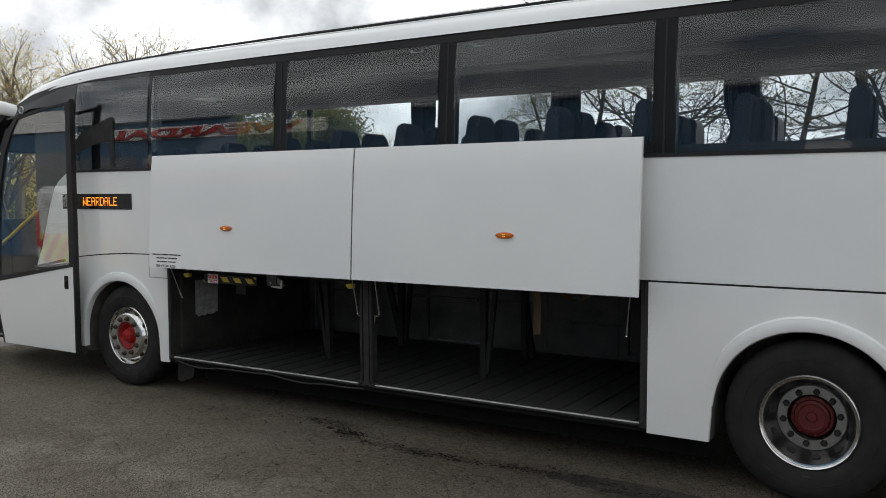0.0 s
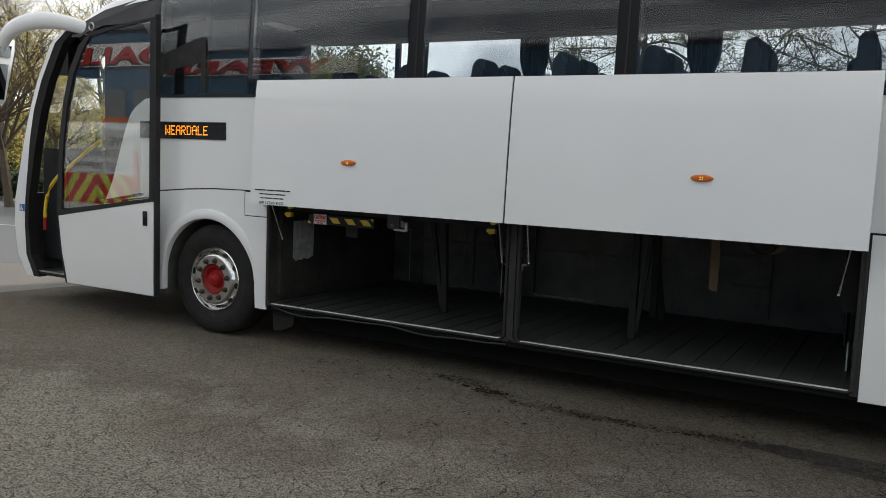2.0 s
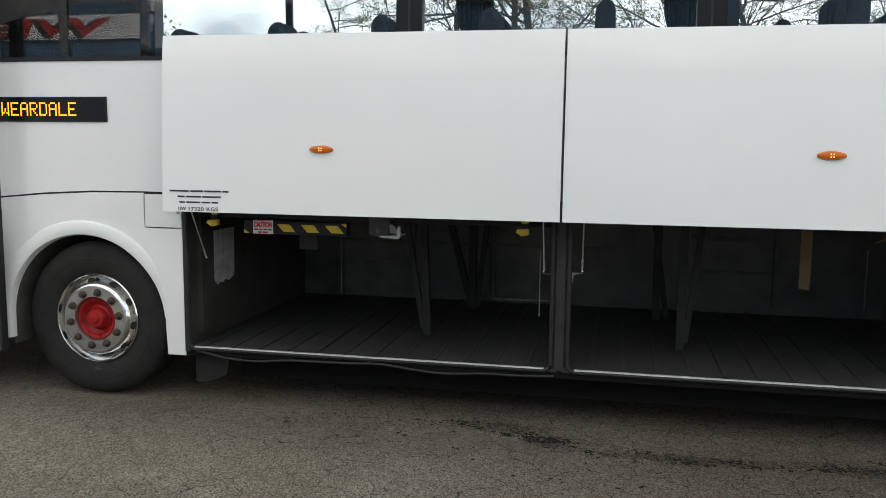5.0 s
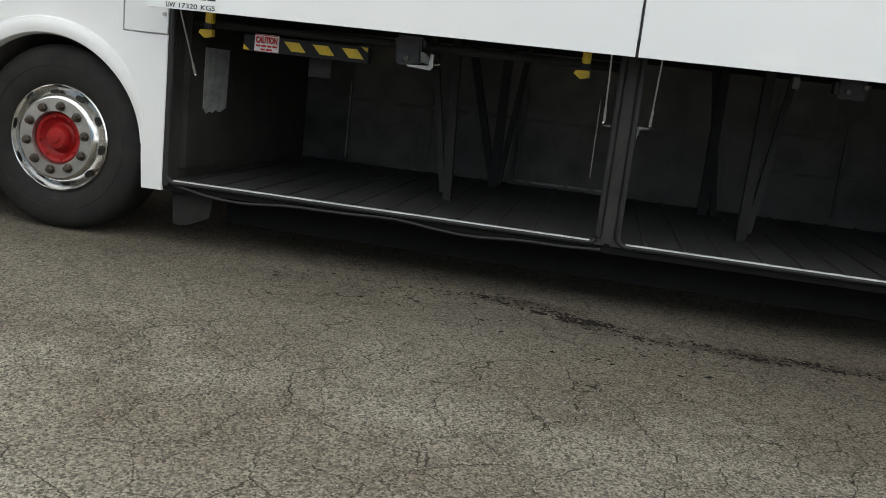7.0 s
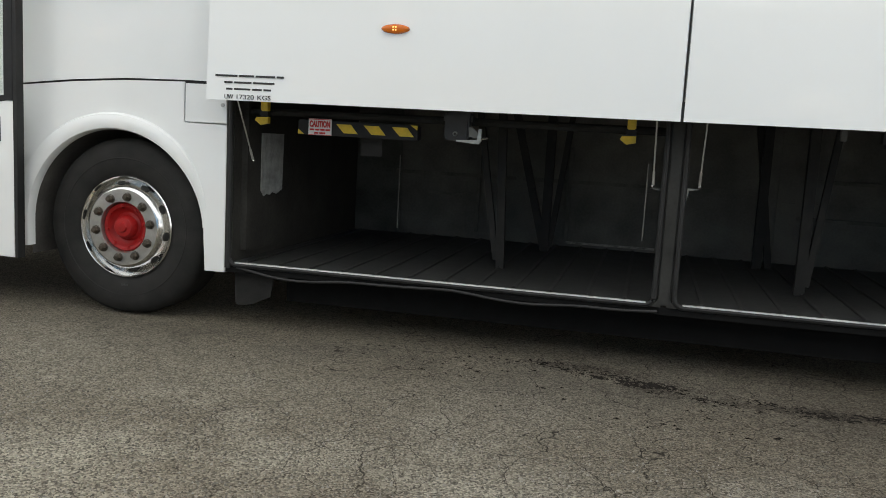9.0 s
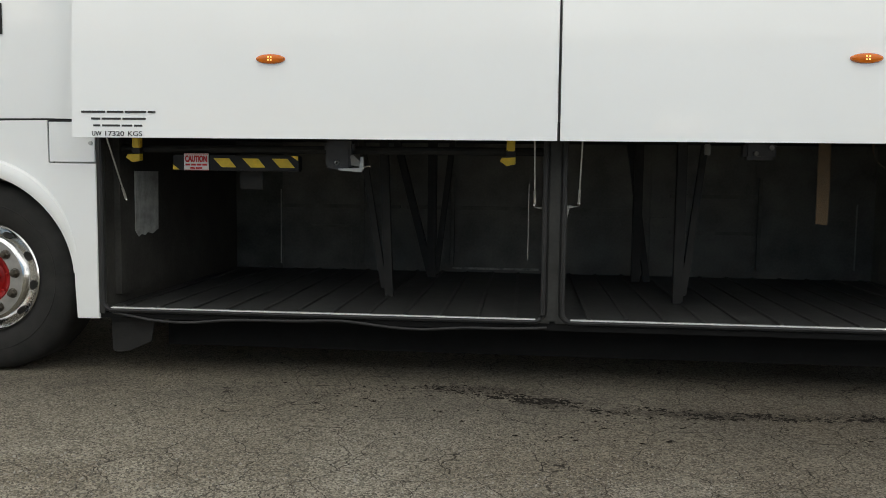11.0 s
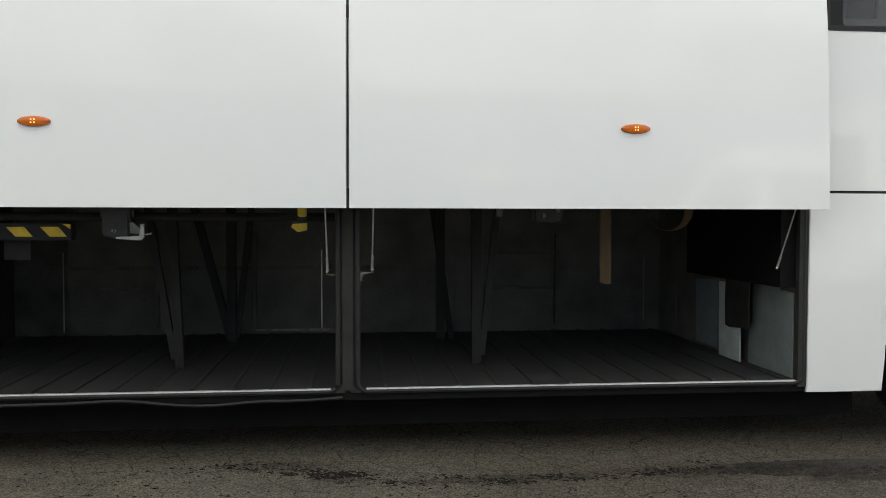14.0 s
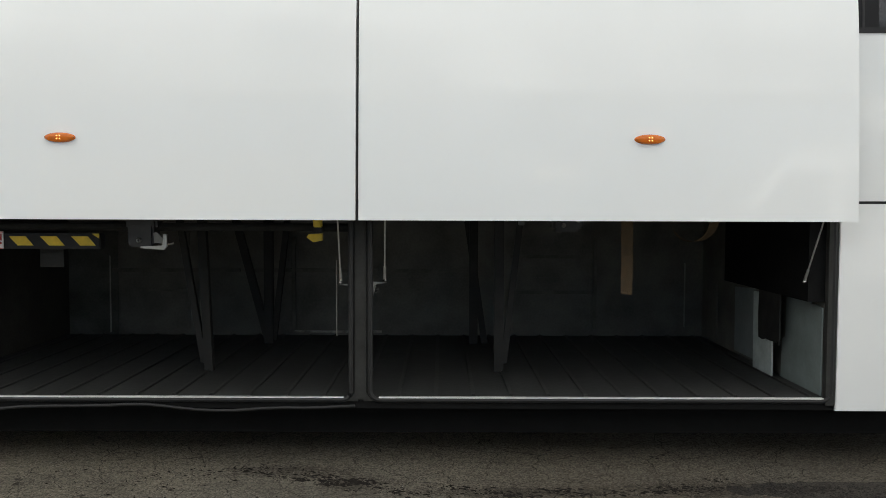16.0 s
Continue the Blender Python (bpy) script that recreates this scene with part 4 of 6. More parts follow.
    part("hub", lathe(hp, cx, AXLE, 40), RED if front else SHADEDRED, whole, "red painted wheel hub" if front else "red wheel hub, its recess shade put into the colour", smooth=True)
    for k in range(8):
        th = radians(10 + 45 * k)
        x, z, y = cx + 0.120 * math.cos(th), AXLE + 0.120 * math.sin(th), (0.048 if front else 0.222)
        part("hub_bolt", lathe([(0, y - 0.012), (0.008, y - 0.010), (0.009, y + 0.01)], x, z, 6), RED if front else SHADEDRED, whole)


wheel(W1 + 0.02, True)
wheel(W2, False)
part("axle", tube([(W1, 0.34, AXLE), (W1, 2.4, AXLE)], 0.07, 10), UNDER, coach)
part("drive_axle", tube([(W2, 0.36, AXLE), (W2, 2.4, AXLE)], 0.10, 10), UNDER, coach)
for cx in (W1, W2):
    part("far_tyre", place(lathe([(0.29, 0), (0.46, 0), (0.519, 0.04), (0.519, 0.24), (0.46, 0.28), (0.29, 0.28)], cx, AXLE, 40), 0, 2.17, 0), RUBBER, coach)
part("mud_flap", slab([(0.706, 0.30), (0.714, 0.115), (0.74, 0.105), (0.81, 0.115), (0.93, 0.17), (0.95, 0.30)], 0.085, 0.10), RUBBER, coach, "short rubber flap hanging under the sill")

# ---- the luggage locker ----
LZ, LTOP, LBACK = 0.362, 1.33, 2.08
LXA, LXB = LOCK0 + 0.035, LOCK1 - 0.035
part("locker_floor", boxes((LXA, LXB + 0.03, 0.03, LBACK, 0.349, LZ)), LOCKERFLOOR, coach, "dark ribbed locker floor")
random.seed(4)
x = 3.268 - 13 * 0.1905
while x < LXB:
    rib = boxes((x, x + 0.022, 0.045, LBACK, LZ, LZ + 0.010), bevel=0.003)
    part("floor_rib", rib, WORNRIB, coach)
    x += 0.1905
part("locker_back_wall", boxes((LXA, LXB + 0.03, LBACK, LBACK + 0.03, LZ, LTOP)), LOCKER, coach)
for x0, x1 in ((1.10, 1.62), (1.68, 2.38), (2.42, 3.05), (3.12, 3.80), (3.86, 4.54), (4.60, 5.25)):
    for z0, z1 in ((0.40, 0.80), (0.83, 1.30)):
        part("wall_panel", boxes((x0, x1, LBACK - 0.012, LBACK - 0.001, z0, z1), bevel=0.003), LOCKER, coach)
# front end and ceiling take lower lining tones than the back wall
part("wall_board", boxes((LXA, 1.085, LBACK - 0.012, LBACK - 0.001, LZ, LTOP), bevel=0.003), LOCKERMID, coach, "darker panel on the locker wall")
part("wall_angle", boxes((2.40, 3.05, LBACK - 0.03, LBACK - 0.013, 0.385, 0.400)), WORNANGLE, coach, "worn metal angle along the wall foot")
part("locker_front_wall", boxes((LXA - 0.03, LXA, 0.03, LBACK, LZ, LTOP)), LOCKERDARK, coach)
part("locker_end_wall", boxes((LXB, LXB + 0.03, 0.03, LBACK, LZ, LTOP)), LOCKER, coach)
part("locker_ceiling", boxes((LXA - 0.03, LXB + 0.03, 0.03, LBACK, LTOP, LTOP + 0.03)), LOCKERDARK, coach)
# linings at the rear end, torn and patched
part("end_lining", slab([(0.015, 0.0), (0.52, 0.0), (0.515, 0.10), (0.505, 0.22), (0.465, 0.24), (0.462, 0.475), (0.30, 0.47), (0.16, 0.485), (0.15, 0.455), (0.10, 0.462), (0.015, 0.452)], 0, 0.008), GREYGREEN, coach, "scuffed grey-green lining board").matrix_local = pose(LXB - 0.010, 0.045, LZ + 0.003, 0, 0, 90)
part("end_lining", slab([(0.50, 0.0), (0.78, 0.0), (0.79, 0.46), (0.67, 0.465), (0.66, 0.21), (0.58, 0.20), (0.505, 0.205)], 0, 0.010), PALEGREEN, coach, "scuffed pale green lining board").matrix_local = pose(LXB - 0.070, 0.045, LZ + 0.003, 0, 0, 90)
part("lining_edge", boxes((LXB - 0.070, LXB, 0.836, 0.848, LZ, 0.825)), GREYGREEN, coach)
part("end_lining", slab([(0.955, 0.02), (1.29, 0.02), (1.30, 0.44), (0.95, 0.46)], 0, 0.010), GREYGREEN, coach, "scuffed grey-green lining board").matrix_local = pose(LXB - 0.004, 0.045, LZ + 0.003, 0, 0, 90)
part("end_lining", slab([(1.66, 0.02), (1.88, 0.02), (1.88, 0.41), (1.66, 0.43)], 0, 0.010), LOCKER, coach).matrix_local = pose(LXB - 0.004, 0.045, LZ + 0.003, 0, 0, 90)
part("hanging_flap", slab([(0.355, 0.235), (0.37, 0.205), (0.385, 0.222), (0.47, 0.214), (0.55, 0.216), (0.60, 0.204), (0.655, 0.21), (0.665, 0.34), (0.655, 0.52), (0.35, 0.52), (0.36, 0.33)], 0, 0.010), RUBBER, coach, "torn dark flap").matrix_local = pose(LXB - 0.088, 0.045, LZ, 0, 0, 90)
part("upper_end_cover", boxes((LXB - 0.10, LXB - 0.001, 0.042, 1.30, 0.850, LTOP)), RAILBLACK, coach)
part("wall_sheet", slab([(0.0, 0.035), (0.04, 0.0), (0.07, 0.012), (0.12, 0.004), (0.15, 0.02), (0.21, 0.006), (0.29, 0.03), (0.30, 0.37), (0.0, 0.37)], 0, 0.006), PALE, coach, "pale scuffed sheet fixed to the locker wall").matrix_local = pose(LXA + 0.044, 0.285, 0.722, 0, 0, 90)
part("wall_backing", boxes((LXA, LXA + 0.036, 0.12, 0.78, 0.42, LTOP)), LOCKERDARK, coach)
# upright and slanting frame bars
for name, a, b, w in (("frame_post", (2.14, 0.70, LZ), (2.10, 0.70, LTOP), 0.024), ("frame_brace", (2.11, 0.70, LZ + 0.05), (1.96, 0.70, LTOP), 0.018),
                      ("frame_post", (2.28, 1.72, LZ), (2.28, 1.72, LTOP), 0.030), ("frame_brace", (2.27, 1.74, LZ + 0.02), (2.02, 1.74, LTOP), 0.026), ("frame_brace", (2.31, 1.74, LZ + 0.02), (2.42, 1.74, LTOP), 0.020),
                      ("frame_post", (3.83, 0.70, LZ), (3.83, 0.70, LTOP), 0.027), ("frame_brace", (3.86, 0.70, LZ + 0.05), (3.96, 0.70, LTOP), 0.018),
                      ("frame_post", (3.72, 1.72, LZ), (3.72, 1.72, LTOP), 0.030), ("frame_brace", (3.80, 1.74, LZ), (3.66, 1.74, LTOP), 0.022)):
    bm = bmesh.new()
    vs = [bm.verts.new((p[0] + sx * w, p[1] + sy * w, p[2])) for p in (a, b) for sx, sy in ((-1, -1), (1, -1), (1, 1), (-1, 1))]
    bm.faces.new(vs[:4]), bm.faces.new(vs[4:])
    for k in range(4):
        bm.faces.new((vs[k], vs[(k + 1) % 4], vs[4 + (k + 1) % 4], vs[4 + k]))
    part(name, bm, FRAME, coach)
for row in ((1.05, 2.00, 0.835, 0.862), (1.30, 1.72, 0.690, 0.706), (2.05, 3.02, 0.835, 0.862), (3.15, 3.72, 0.835, 0.862), (4.00, 4.62, 0.680, 0.704), (4.00, 4.62, 0.945, 0.972)):
    part("wall_rail", boxes((row[0], row[1], LBACK - 0.040, LBACK - 0.0125, row[2], row[3]), bevel=0.004), RAILGREY, coach)
for x in (1.71, 2.40, 4.635):
    part("wall_stud", boxes((x - 0.012, x + 0.012, LBACK - 0.045, LBACK - 0.0122, 0.42, 1.10)), RAILGREY, coach)
part("wall_rod", tube([(5.27, 1.93, 0.45), (5.27, 1.93, 0.92)], 0.005, 6), DIMROD, coach)
part("wall_rod", tube([(1.21, 1.60, 0.45), (1.21, 1.60, 0.98)], 0.005, 6), DIMROD, coach)
part("webbing_strap", slab([(4.465, 0.858), (4.525, 0.850), (4.528, 1.05), (4.523, 1.33), (4.462, 1.33)], 0.34, 0.344), STRAP, coach, "hanging brown webbing strap")
rows = []
for k in range(17):
    a = radians(180 + 180 * k / 16)
    x, z = 4.835 + 0.115 * math.cos(a), 1.255 + 0.113 * math.sin(a)
    turn = radians(80 - 72 * k / 16)
    for_x, for_y = 0.027 * math.cos(turn), 0.027 * math.sin(turn)
    rows.append([(x - for_x, 0.30 - for_y, z), (x + for_x, 0.30 + for_y, z), (x + for_x, 0.304 + for_y, z + 0.003), (x - for_x, 0.304 - for_y, z + 0.003)])
for end in (rows[0], rows[-1]):
    rows.insert(0 if end is rows[0] else len(rows), [(x, y, 1.33) for x, y, z in end])
part("strap_loop", loft(rows, close=True), STRAP, coach, "sagging loop of brown strap")
# aperture: rubber seals, sill strips, middle pillar
for x0, x1 in ((LOCK0, 3.062), (3.118, LOCK1)):
    r = 0.05
    a0, a1 = x0 + 0.02, x1 - 0.02
    z0 = 0.350
    path = [(a0, 0.014, 1.33)] + [(a0 + r - r * math.cos(radians(q)), 0.014, z0 + r - r * math.sin(radians(q))) for q in range(0, 91, 18)]
    path += [(a1 - r + r * math.sin(radians(q)), 0.014, z0 + r - r * math.cos(radians(q))) for q in range(0, 91, 18)] + [(a1, 0.014, 1.33)]
    part("aperture_seal", tube(path, 0.014, 8), SEAL, coach, smooth=True)
    part("sill_strip", boxes((x0 + 0.062, x1 - 0.055, 0.004, 0.032, 0.356, 0.365), bevel=0.002), ALLOYSILL, coach, "scuffed aluminium sill strip")
for xa, sgn in ((LOCK0 + 0.006, 1), (3.076, -1), (3.104, 1), (LOCK1 - 0.006, -1)):
    curve = [(xa + sgn * (0.085 - 0.085 * math.cos(radians(q))), 0.345 + 0.085 - 0.085 * math.sin(radians(q))) for q in range(0, 91, 15)]
    part("corner_fillet", slab([(xa, 0.343)] + curve if sgn < 0 else [(xa, 0.343)] + curve[::-1], 0.008, 0.045), MATTBLACK, coach)
part("locker_valance", boxes((LOCK0, LOCK1, 0.018, 0.045, 0.305, 0.350)), RAILBLACK, coach)
part("middle_pillar", boxes((3.052, 3.128, 0.006, 0.12, 0.345, 1.33), bevel=0.012), MATTBLACK, coach)
part("side_jamb", boxes((LOCK0 + 0.001, LOCK0 + 0.03, 0.004, 0.12, 0.33, 1.33)), MATTBLACK, coach)
part("side_jamb", boxes((LOCK1 - 0.050, LOCK1 - 0.004, 0.004, 0.040, 0.33, 1.33)), MATTBLACK, coach)
part("header_rail", boxes((LOCK0, LOCK1, 0.032, 0.12, 1.29, 1.42)), MATTBLACK, coach)
cable = [(0.75, 0.02, 0.335)]
for k in range(25):
    xx = 0.95 + k * 0.088
    cable.append((xx, 0.0 + 0.004 * math.sin(k * 1.7), 0.312 - 0.013 * math.sin(k * 0.42 + 0.6) - 0.006 * math.sin(k * 0.9)))
part("loose_cable", tube(cable, 0.008, 6), SEAL, coach, "loose black cable sagging under the sill", smooth=True)
# lift bar with hazard stripes, latches and lock box
part("cross_tube", tube([(0.74, 0.16, 1.215), (3.05, 0.16, 1.215)], 0.022, 10), FRAME, coach)
hb = part("hazard_bar", boxes((1.048, 1.742, 0.13, 0.20, 1.100, 1.182), bevel=0.006), BLACK, coach, "black bar with yellow hazard stripes")
for x0 in (1.275, 1.435, 1.595):
    part("hazard_stripe", slab([(x0, 1.166), (x0 + 0.085, 1.166), (x0 + 0.125, 1.118), (x0 + 0.045, 1.118)], 0.126, 0.1295), YELLOW, hb)
part("hazard_stripe", slab([(1.050, 1.103), (1.050, 1.130), (1.085, 1.103)], 0.126, 0.1295), YELLOW, hb)
part("hazard_stripe", slab([(1.700, 1.180), (1.738, 1.180), (1.738, 1.155)], 0.126, 0.1295), YELLOW, hb)
cs = part("caution_sign", boxes((1.115, 1.250, 0.120, 0.1255, 1.100, 1.190)), SIGNWHITE, coach, "small white and red caution plate")
for z0, z1 in ((1.1845, 1.1885), (1.1005, 1.1030)):
    part("sign_border", boxes((1.116, 1.249, 0.1188, 0.1198, z0, z1)), SIGNRED, cs)
bm, w = lettering("CAUTION", 0.032, 0.001, 0.0022)
part("sign_word", place(bm, 1.122, 0.1172, 1.146, 0.121 / w), SIGNRED, cs)
part("sign_lines", boxes(*[(1.123 + 0.031 * k, 1.149 + 0.031 * k, 0.1185, 0.1198, z, z + 0.010) for k in range(4) for z in (1.125,)], (1.150, 1.175, 0.1185, 0.1198, 1.107, 1.117), (1.180, 1.215, 0.1185, 0.1198, 1.107, 1.117)), SIGNRED, cs)
for x in (0.855, 2.862):
    la = part("locking_lever", boxes((x - 0.022, x + 0.022, 0.10, 0.14, 1.215, 1.33), bevel=0.006), YELLOW, coach, "yellow locker lever")
    part("lever_tip", slab([(x - 0.055, 1.165), (x - 0.02, 1.140), (x + 0.025, 1.150), (x + 0.025, 1.185), (x - 0.045, 1.182)], 0.095, 0.13, bevel=0.004), YELLOW, la)
    part("lever_band", boxes((x - 0.024, x + 0.024, 0.098, 0.142, 1.188, 1.216), bevel=0.004), BLACK, la)
lb = part("lock_box", boxes((1.895, 2.03, 0.09, 0.20, 1.115, 1.235), bevel=0.012), LOCKBOX, coach, "dark lock box with bright catch")
part("lock_catch", slab([(1.965, 1.108), (2.085, 1.100), (2.100, 1.118), (2.098, 1.180), (2.082, 1.180), (2.078, 1.120), (1.965, 1.117)], 0.082, 0.10, bevel=0.002), STEEL, lb)
part("lock_arm", slab([(2.030, 1.135), (2.085, 1.130), (2.085, 1.150), (2.040, 1.190), (2.025, 1.185)], 0.10, 0.115), DIMROD, lb)
part("lock_pin", tube([(2.098, 0.09, 1.128), (2.135, 0.09, 1.134)], 0.006, 8), CHROME, lb)
part("lock_ring", lathe([(0.006, 0.080), (0.010, 0.078), (0.014, 0.086)], 1.957, 1.148, 16), STEEL, lb)
part("lock_cover", boxes((1.885, 2.045, 0.095, 0.19, 1.20, 1.262), bevel=0.015), LOCKBOX, lb)
lb = part("lock_box", boxes((4.10, 4.27, 0.40, 0.5, 1.19, 1.29), bevel=0.02), LOCKBOX, coach, "dark lock box with bright catch")
part("lock_pin", lathe([(0, 0.385), (0.012, 0.385), (0.014, 0.40)], 4.16, 1.225, 10), DIMROD, lb)
part("lock_pin", lathe([(0, 0.385), (0.012, 0.385), (0.014, 0.40)], 4.24, 1.255, 10), DIMROD, lb)
part("small_grille", boxes((3.93, 3.965, 0.58, 0.60, 1.22, 1.28), bevel=0.004), DIMROD, coach)
part("hanging_tab", boxes((1.39, 1.515, 0.22, 0.226, 1.00, 1.10)), FRAME, coach)
# gas struts
for foot, top in (((0.812, 0.07, 0.938), (0.735, -0.10, 1.46)), ((2.990, 0.03, 0.943), (2.975, -0.11, 1.55)), ((3.210, 0.03, 0.953), (3.222, -0.11, 1.55)), ((5.322, 0.03, 0.953), (5.408, -0.11, 1.46))):
    f, t = Vector(foot), Vector(top)
    st = part("gas_strut", tube([f, f.lerp(t, 0.12)], 0.0070, 8), STEEL, coach)
    part("strut_rod", tube([f.lerp(t, 0.12), t], 0.0042, 8), STEEL, st)
    part("strut_ball", lathe([(0, foot[1] - 0.012), (0.008, foot[1] - 0.006), (0.009, foot[1] + 0.004), (0, foot[1] + 0.012)], foot[0], foot[2], 10), CHROME, st)
    side = 1 if foot[0] in (2.990, 0.812) else -1
    if foot[0] in (2.990, 3.210):
        part("strut_bracket", slab([(foot[0] - 0.01 * side, foot[2] - 0.012), (foot[0] + 0.060 * side, foot[2] - 0.008), (foot[0] + 0.056 * side, foot[2] - 0.075), (foot[0] + 0.045 * side, foot[2] - 0.022)], 0.035, 0.045), DIMROD, st)
        if side > 0:
            part("locking_rod", tube([(foot[0] - 0.030 * side, 0.10, 1.05), (foot[0] - 0.030 * side, 0.10, 0.66)], 0.0035, 6), DIMROD, st)
        part("stop_buffer", lathe([(0, 0.05), (0.012, 0.055), (0.014, 0.10), (0, 0.11)], foot[0] + 0.050 * side, foot[2] - 0.05, 12), RUBBER, st)

# raised locker doors
DOORS = ((0.665, 3.086, 1.688, "front"), (3.100, 5.474, 4.480, "rear"))
ZB, ZT = 1.258, 2.318
for x0, x1, lamp, which in DOORS:
    def skin(z):
        f = (z - ZB) / (ZT - ZB)
        return -0.198 + 0.058 * f + 0.008 * max(0, (f - 0.80) / 0.20) ** 2 - 0.006 * math.sin(f * math.pi)
    zs = [ZB + (ZT - ZB) * k / 24 for k in range(25)]
    rows = [[(x0 + (x1 - x0) * i / 8, skin(z), z) for i in range(9)] for z in zs]
    bm = loft(rows)
    g = bmesh.ops.extrude_face_region(bm, geom=list(bm.faces))
    bmesh.ops.translate(bm, verts=[v for v in g["geom"] if isinstance(v, bmesh.types.BMVert)], vec=(0, 0.030, 0))
    door = part("locker_door", bm, DOORWHITE, coach, "raised white luggage locker door", smooth=True)
    part("door_inner_frame", boxes((x0 + 0.05, x1 - 0.05, -0.158, -0.135, ZB + 0.02, ZB + 0.07), (x0 + 0.05, x0 + 0.10, -0.145, -0.10, ZB + 0.05, 1.75), (x1 - 0.10, x1 - 0.05, -0.145, -0.10, ZB + 0.05, 1.75)), BLACK, door)
    for xa in (x0 + 0.35, x1 - 0.35):
        part("hinge_arm", tube([(xa, -0.10, ZB + 0.75), (xa, -0.03, 1.75), (xa, 0.05, 1.40)], 0.018, 8), BLACK, door)
    if which == "front":
        gap_strip = loft([[(x1 + dx, skin(z) + dy, z) for dx, dy in ((0.004, 0.004), (0.010, 0.004), (0.010, 0.028), (0.004, 0.028))] for z in zs], close=True)
        part("door_gap_strip", gap_strip, SEAL, door, "black strip in the gap between the locker doors")
    yl = skin(1.645)
    rows = [[(lamp + sc * 0.073 * math.cos(k * math.tau / 32), y, 1.645 + sc * 0.0235 * math.sin(k * math.tau / 32)) for k in range(32)] for sc, y in ((1.0, yl + 0.004), (0.99, yl - 0.008), (0.86, yl - 0.017), (0.45, yl - 0.021), (0.02, yl - 0.022))]
    part("marker_lamp", loft(rows, close=True), AMBER, door, "oval amber side marker lamp", smooth=True)
    part("lamp_bulbs", boxes(*[(lamp + dx - 0.003, lamp + dx + 0.003, yl - 0.0245, yl - 0.0222, 1.645 + dz - 0.003, 1.645 + dz + 0.003) for dx in (-0.007, 0.007) for dz in (-0.007, 0.007)]), AMBERLIT, door)
    part("lamp_screw", boxes(*[(lamp + dx - 0.003, lamp + dx + 0.003, yl - 0.013, yl - 0.008, 1.642, 1.648) for dx in (-0.066, 0.066)]), INK, door)
    if which == "front":
        ys = skin(1.33) - 0.0015
        # name and address lines stay plain bars
        for z, xa, words in ((1.376, 0.716, (0.125, 0.085, 0.108, 0.038)), (1.342, 0.768, (0.046, 0.098, 0.12)), (1.308, 0.779, (0.036, 0.092, 0.055, 0.042))):
            for wd in words:
                part("owner_word", boxes((xa, xa + wd, ys - 0.0006, ys + 0.004, z + 0.004, z + 0.014)), INK, door)
                xa += wd + 0.010
        for word, xa, wide in (("UW", 0.772, 0.050), ("17320", 0.842, 0.098), ("KGS", 0.960, 0.074)):
            bm, w = lettering(word, 0.024)
            part("weight_word", place(bm, xa, skin(1.27) - 0.0022, 1.266, wide / w), INK, door)

# seats inside
for side, ys, first in (("near", (0.36, 0.80), 0.405), ("far", (1.70, 2.14), 0.255)):
    for k in range(13):
        x = first + k * 0.685
        for y in ys:
            bm = slab([(x - 0.02, 1.55), (x + 0.12, 1.55), (x + 0.205, 2.36)] + [(x + 0.148 + 0.058 * math.copysign(abs(math.cos(radians(q))) ** 0.8, math.cos(radians(q))), 2.475 + 0.095 * math.sin(radians(q)) ** 0.8) for q in range(0, 180, 18)] + [(x + 0.085, 2.36)], y - 0.18, y + 0.18, bevel=0.03)
            for v in bm.verts:
                if v.co.z > 2.15:
                    f = min(1, (v.co.z - 2.15) / 0.42)
                    v.co.y = y + (v.co.y - y) * (1 - 0.16 * min(1, f * 3) - 0.30 * max(0, (f - 0.6) / 0.4) ** 3)
                    v.co.z += 0.045 * (min(x, 4.8) - 0.40) - 0.155
            bo = part("seat_back", bm, SEATCLOTH, coach, "navy cloth passenger seat", smooth=True)
            part("seat_cushion", boxes((x - 0.42, x, y - 0.20, y + 0.20, 1.78, 1.92), bevel=0.04), SEATCLOTH, bo)
# curtains at the pillars
random.seed(11)
for y0, xs in ((2.33, PILLARS[1:5]), (0.13, PILLARS[4:5])):
    for x in xs:
        for sgn in (-1, 1):
            rows = []
            for i in range(15):
                f = i / 14
                z = (3.0 if y0 > 1 else 2.94) - 0.76 * f
                half = 0.135 - 0.065 * math.exp(-((f - 0.60) / 0.17) ** 2)
                rows.append([(x + sgn * (0.02 + half * u), y0 + 0.02 * math.sin(u * 19 + sgn), z) for u in [k / 12 for k in range(13)]])
            bm = loft(rows)
            part("window_curtain", bm, CURTAIN, coach, "gathered navy window curtain", smooth=True)

# ---- behind the camera: shed and vans, seen in the glass and paint ----
shed = thing("shed", "blue corrugated metal shed with a long white and red sign", "shed", at=(0, 0, 0))
bm = bmesh.new()
rows = []
for z in (0.0, 4.35):
    row = []
    for k in range(0, 460):
        x = -26 + k * 0.085
        row.append((x, -10.0 + (0.025 if k % 4 in (0, 1) else 0.0), z))
    rows.append(row)
part("wall", loft(rows, bm), SHEDBLUE, shed)
part("shed_body", boxes((-26, 13.0, -22, -10.04, 0, 4.3)), SHEDBLUE, shed)
part("roof", slab([(-10.0, 0), (-21.6, 0), (-15.8, 0.55)], -26.3, 13.3), ROOFGREY, shed).matrix_local = Matrix.Translation((0, 0, 4.36)) @ Matrix(((0, 1, 0, 0), (1, 0, 0, 0), (0, 0, 1, 0), (0, 0, 0, 1)))
part("gutter", tube([(-5.6, -9.9, 4.36), (13.2, -9.9, 4.36)], 0.07, 8), ROOFGREY, shed)
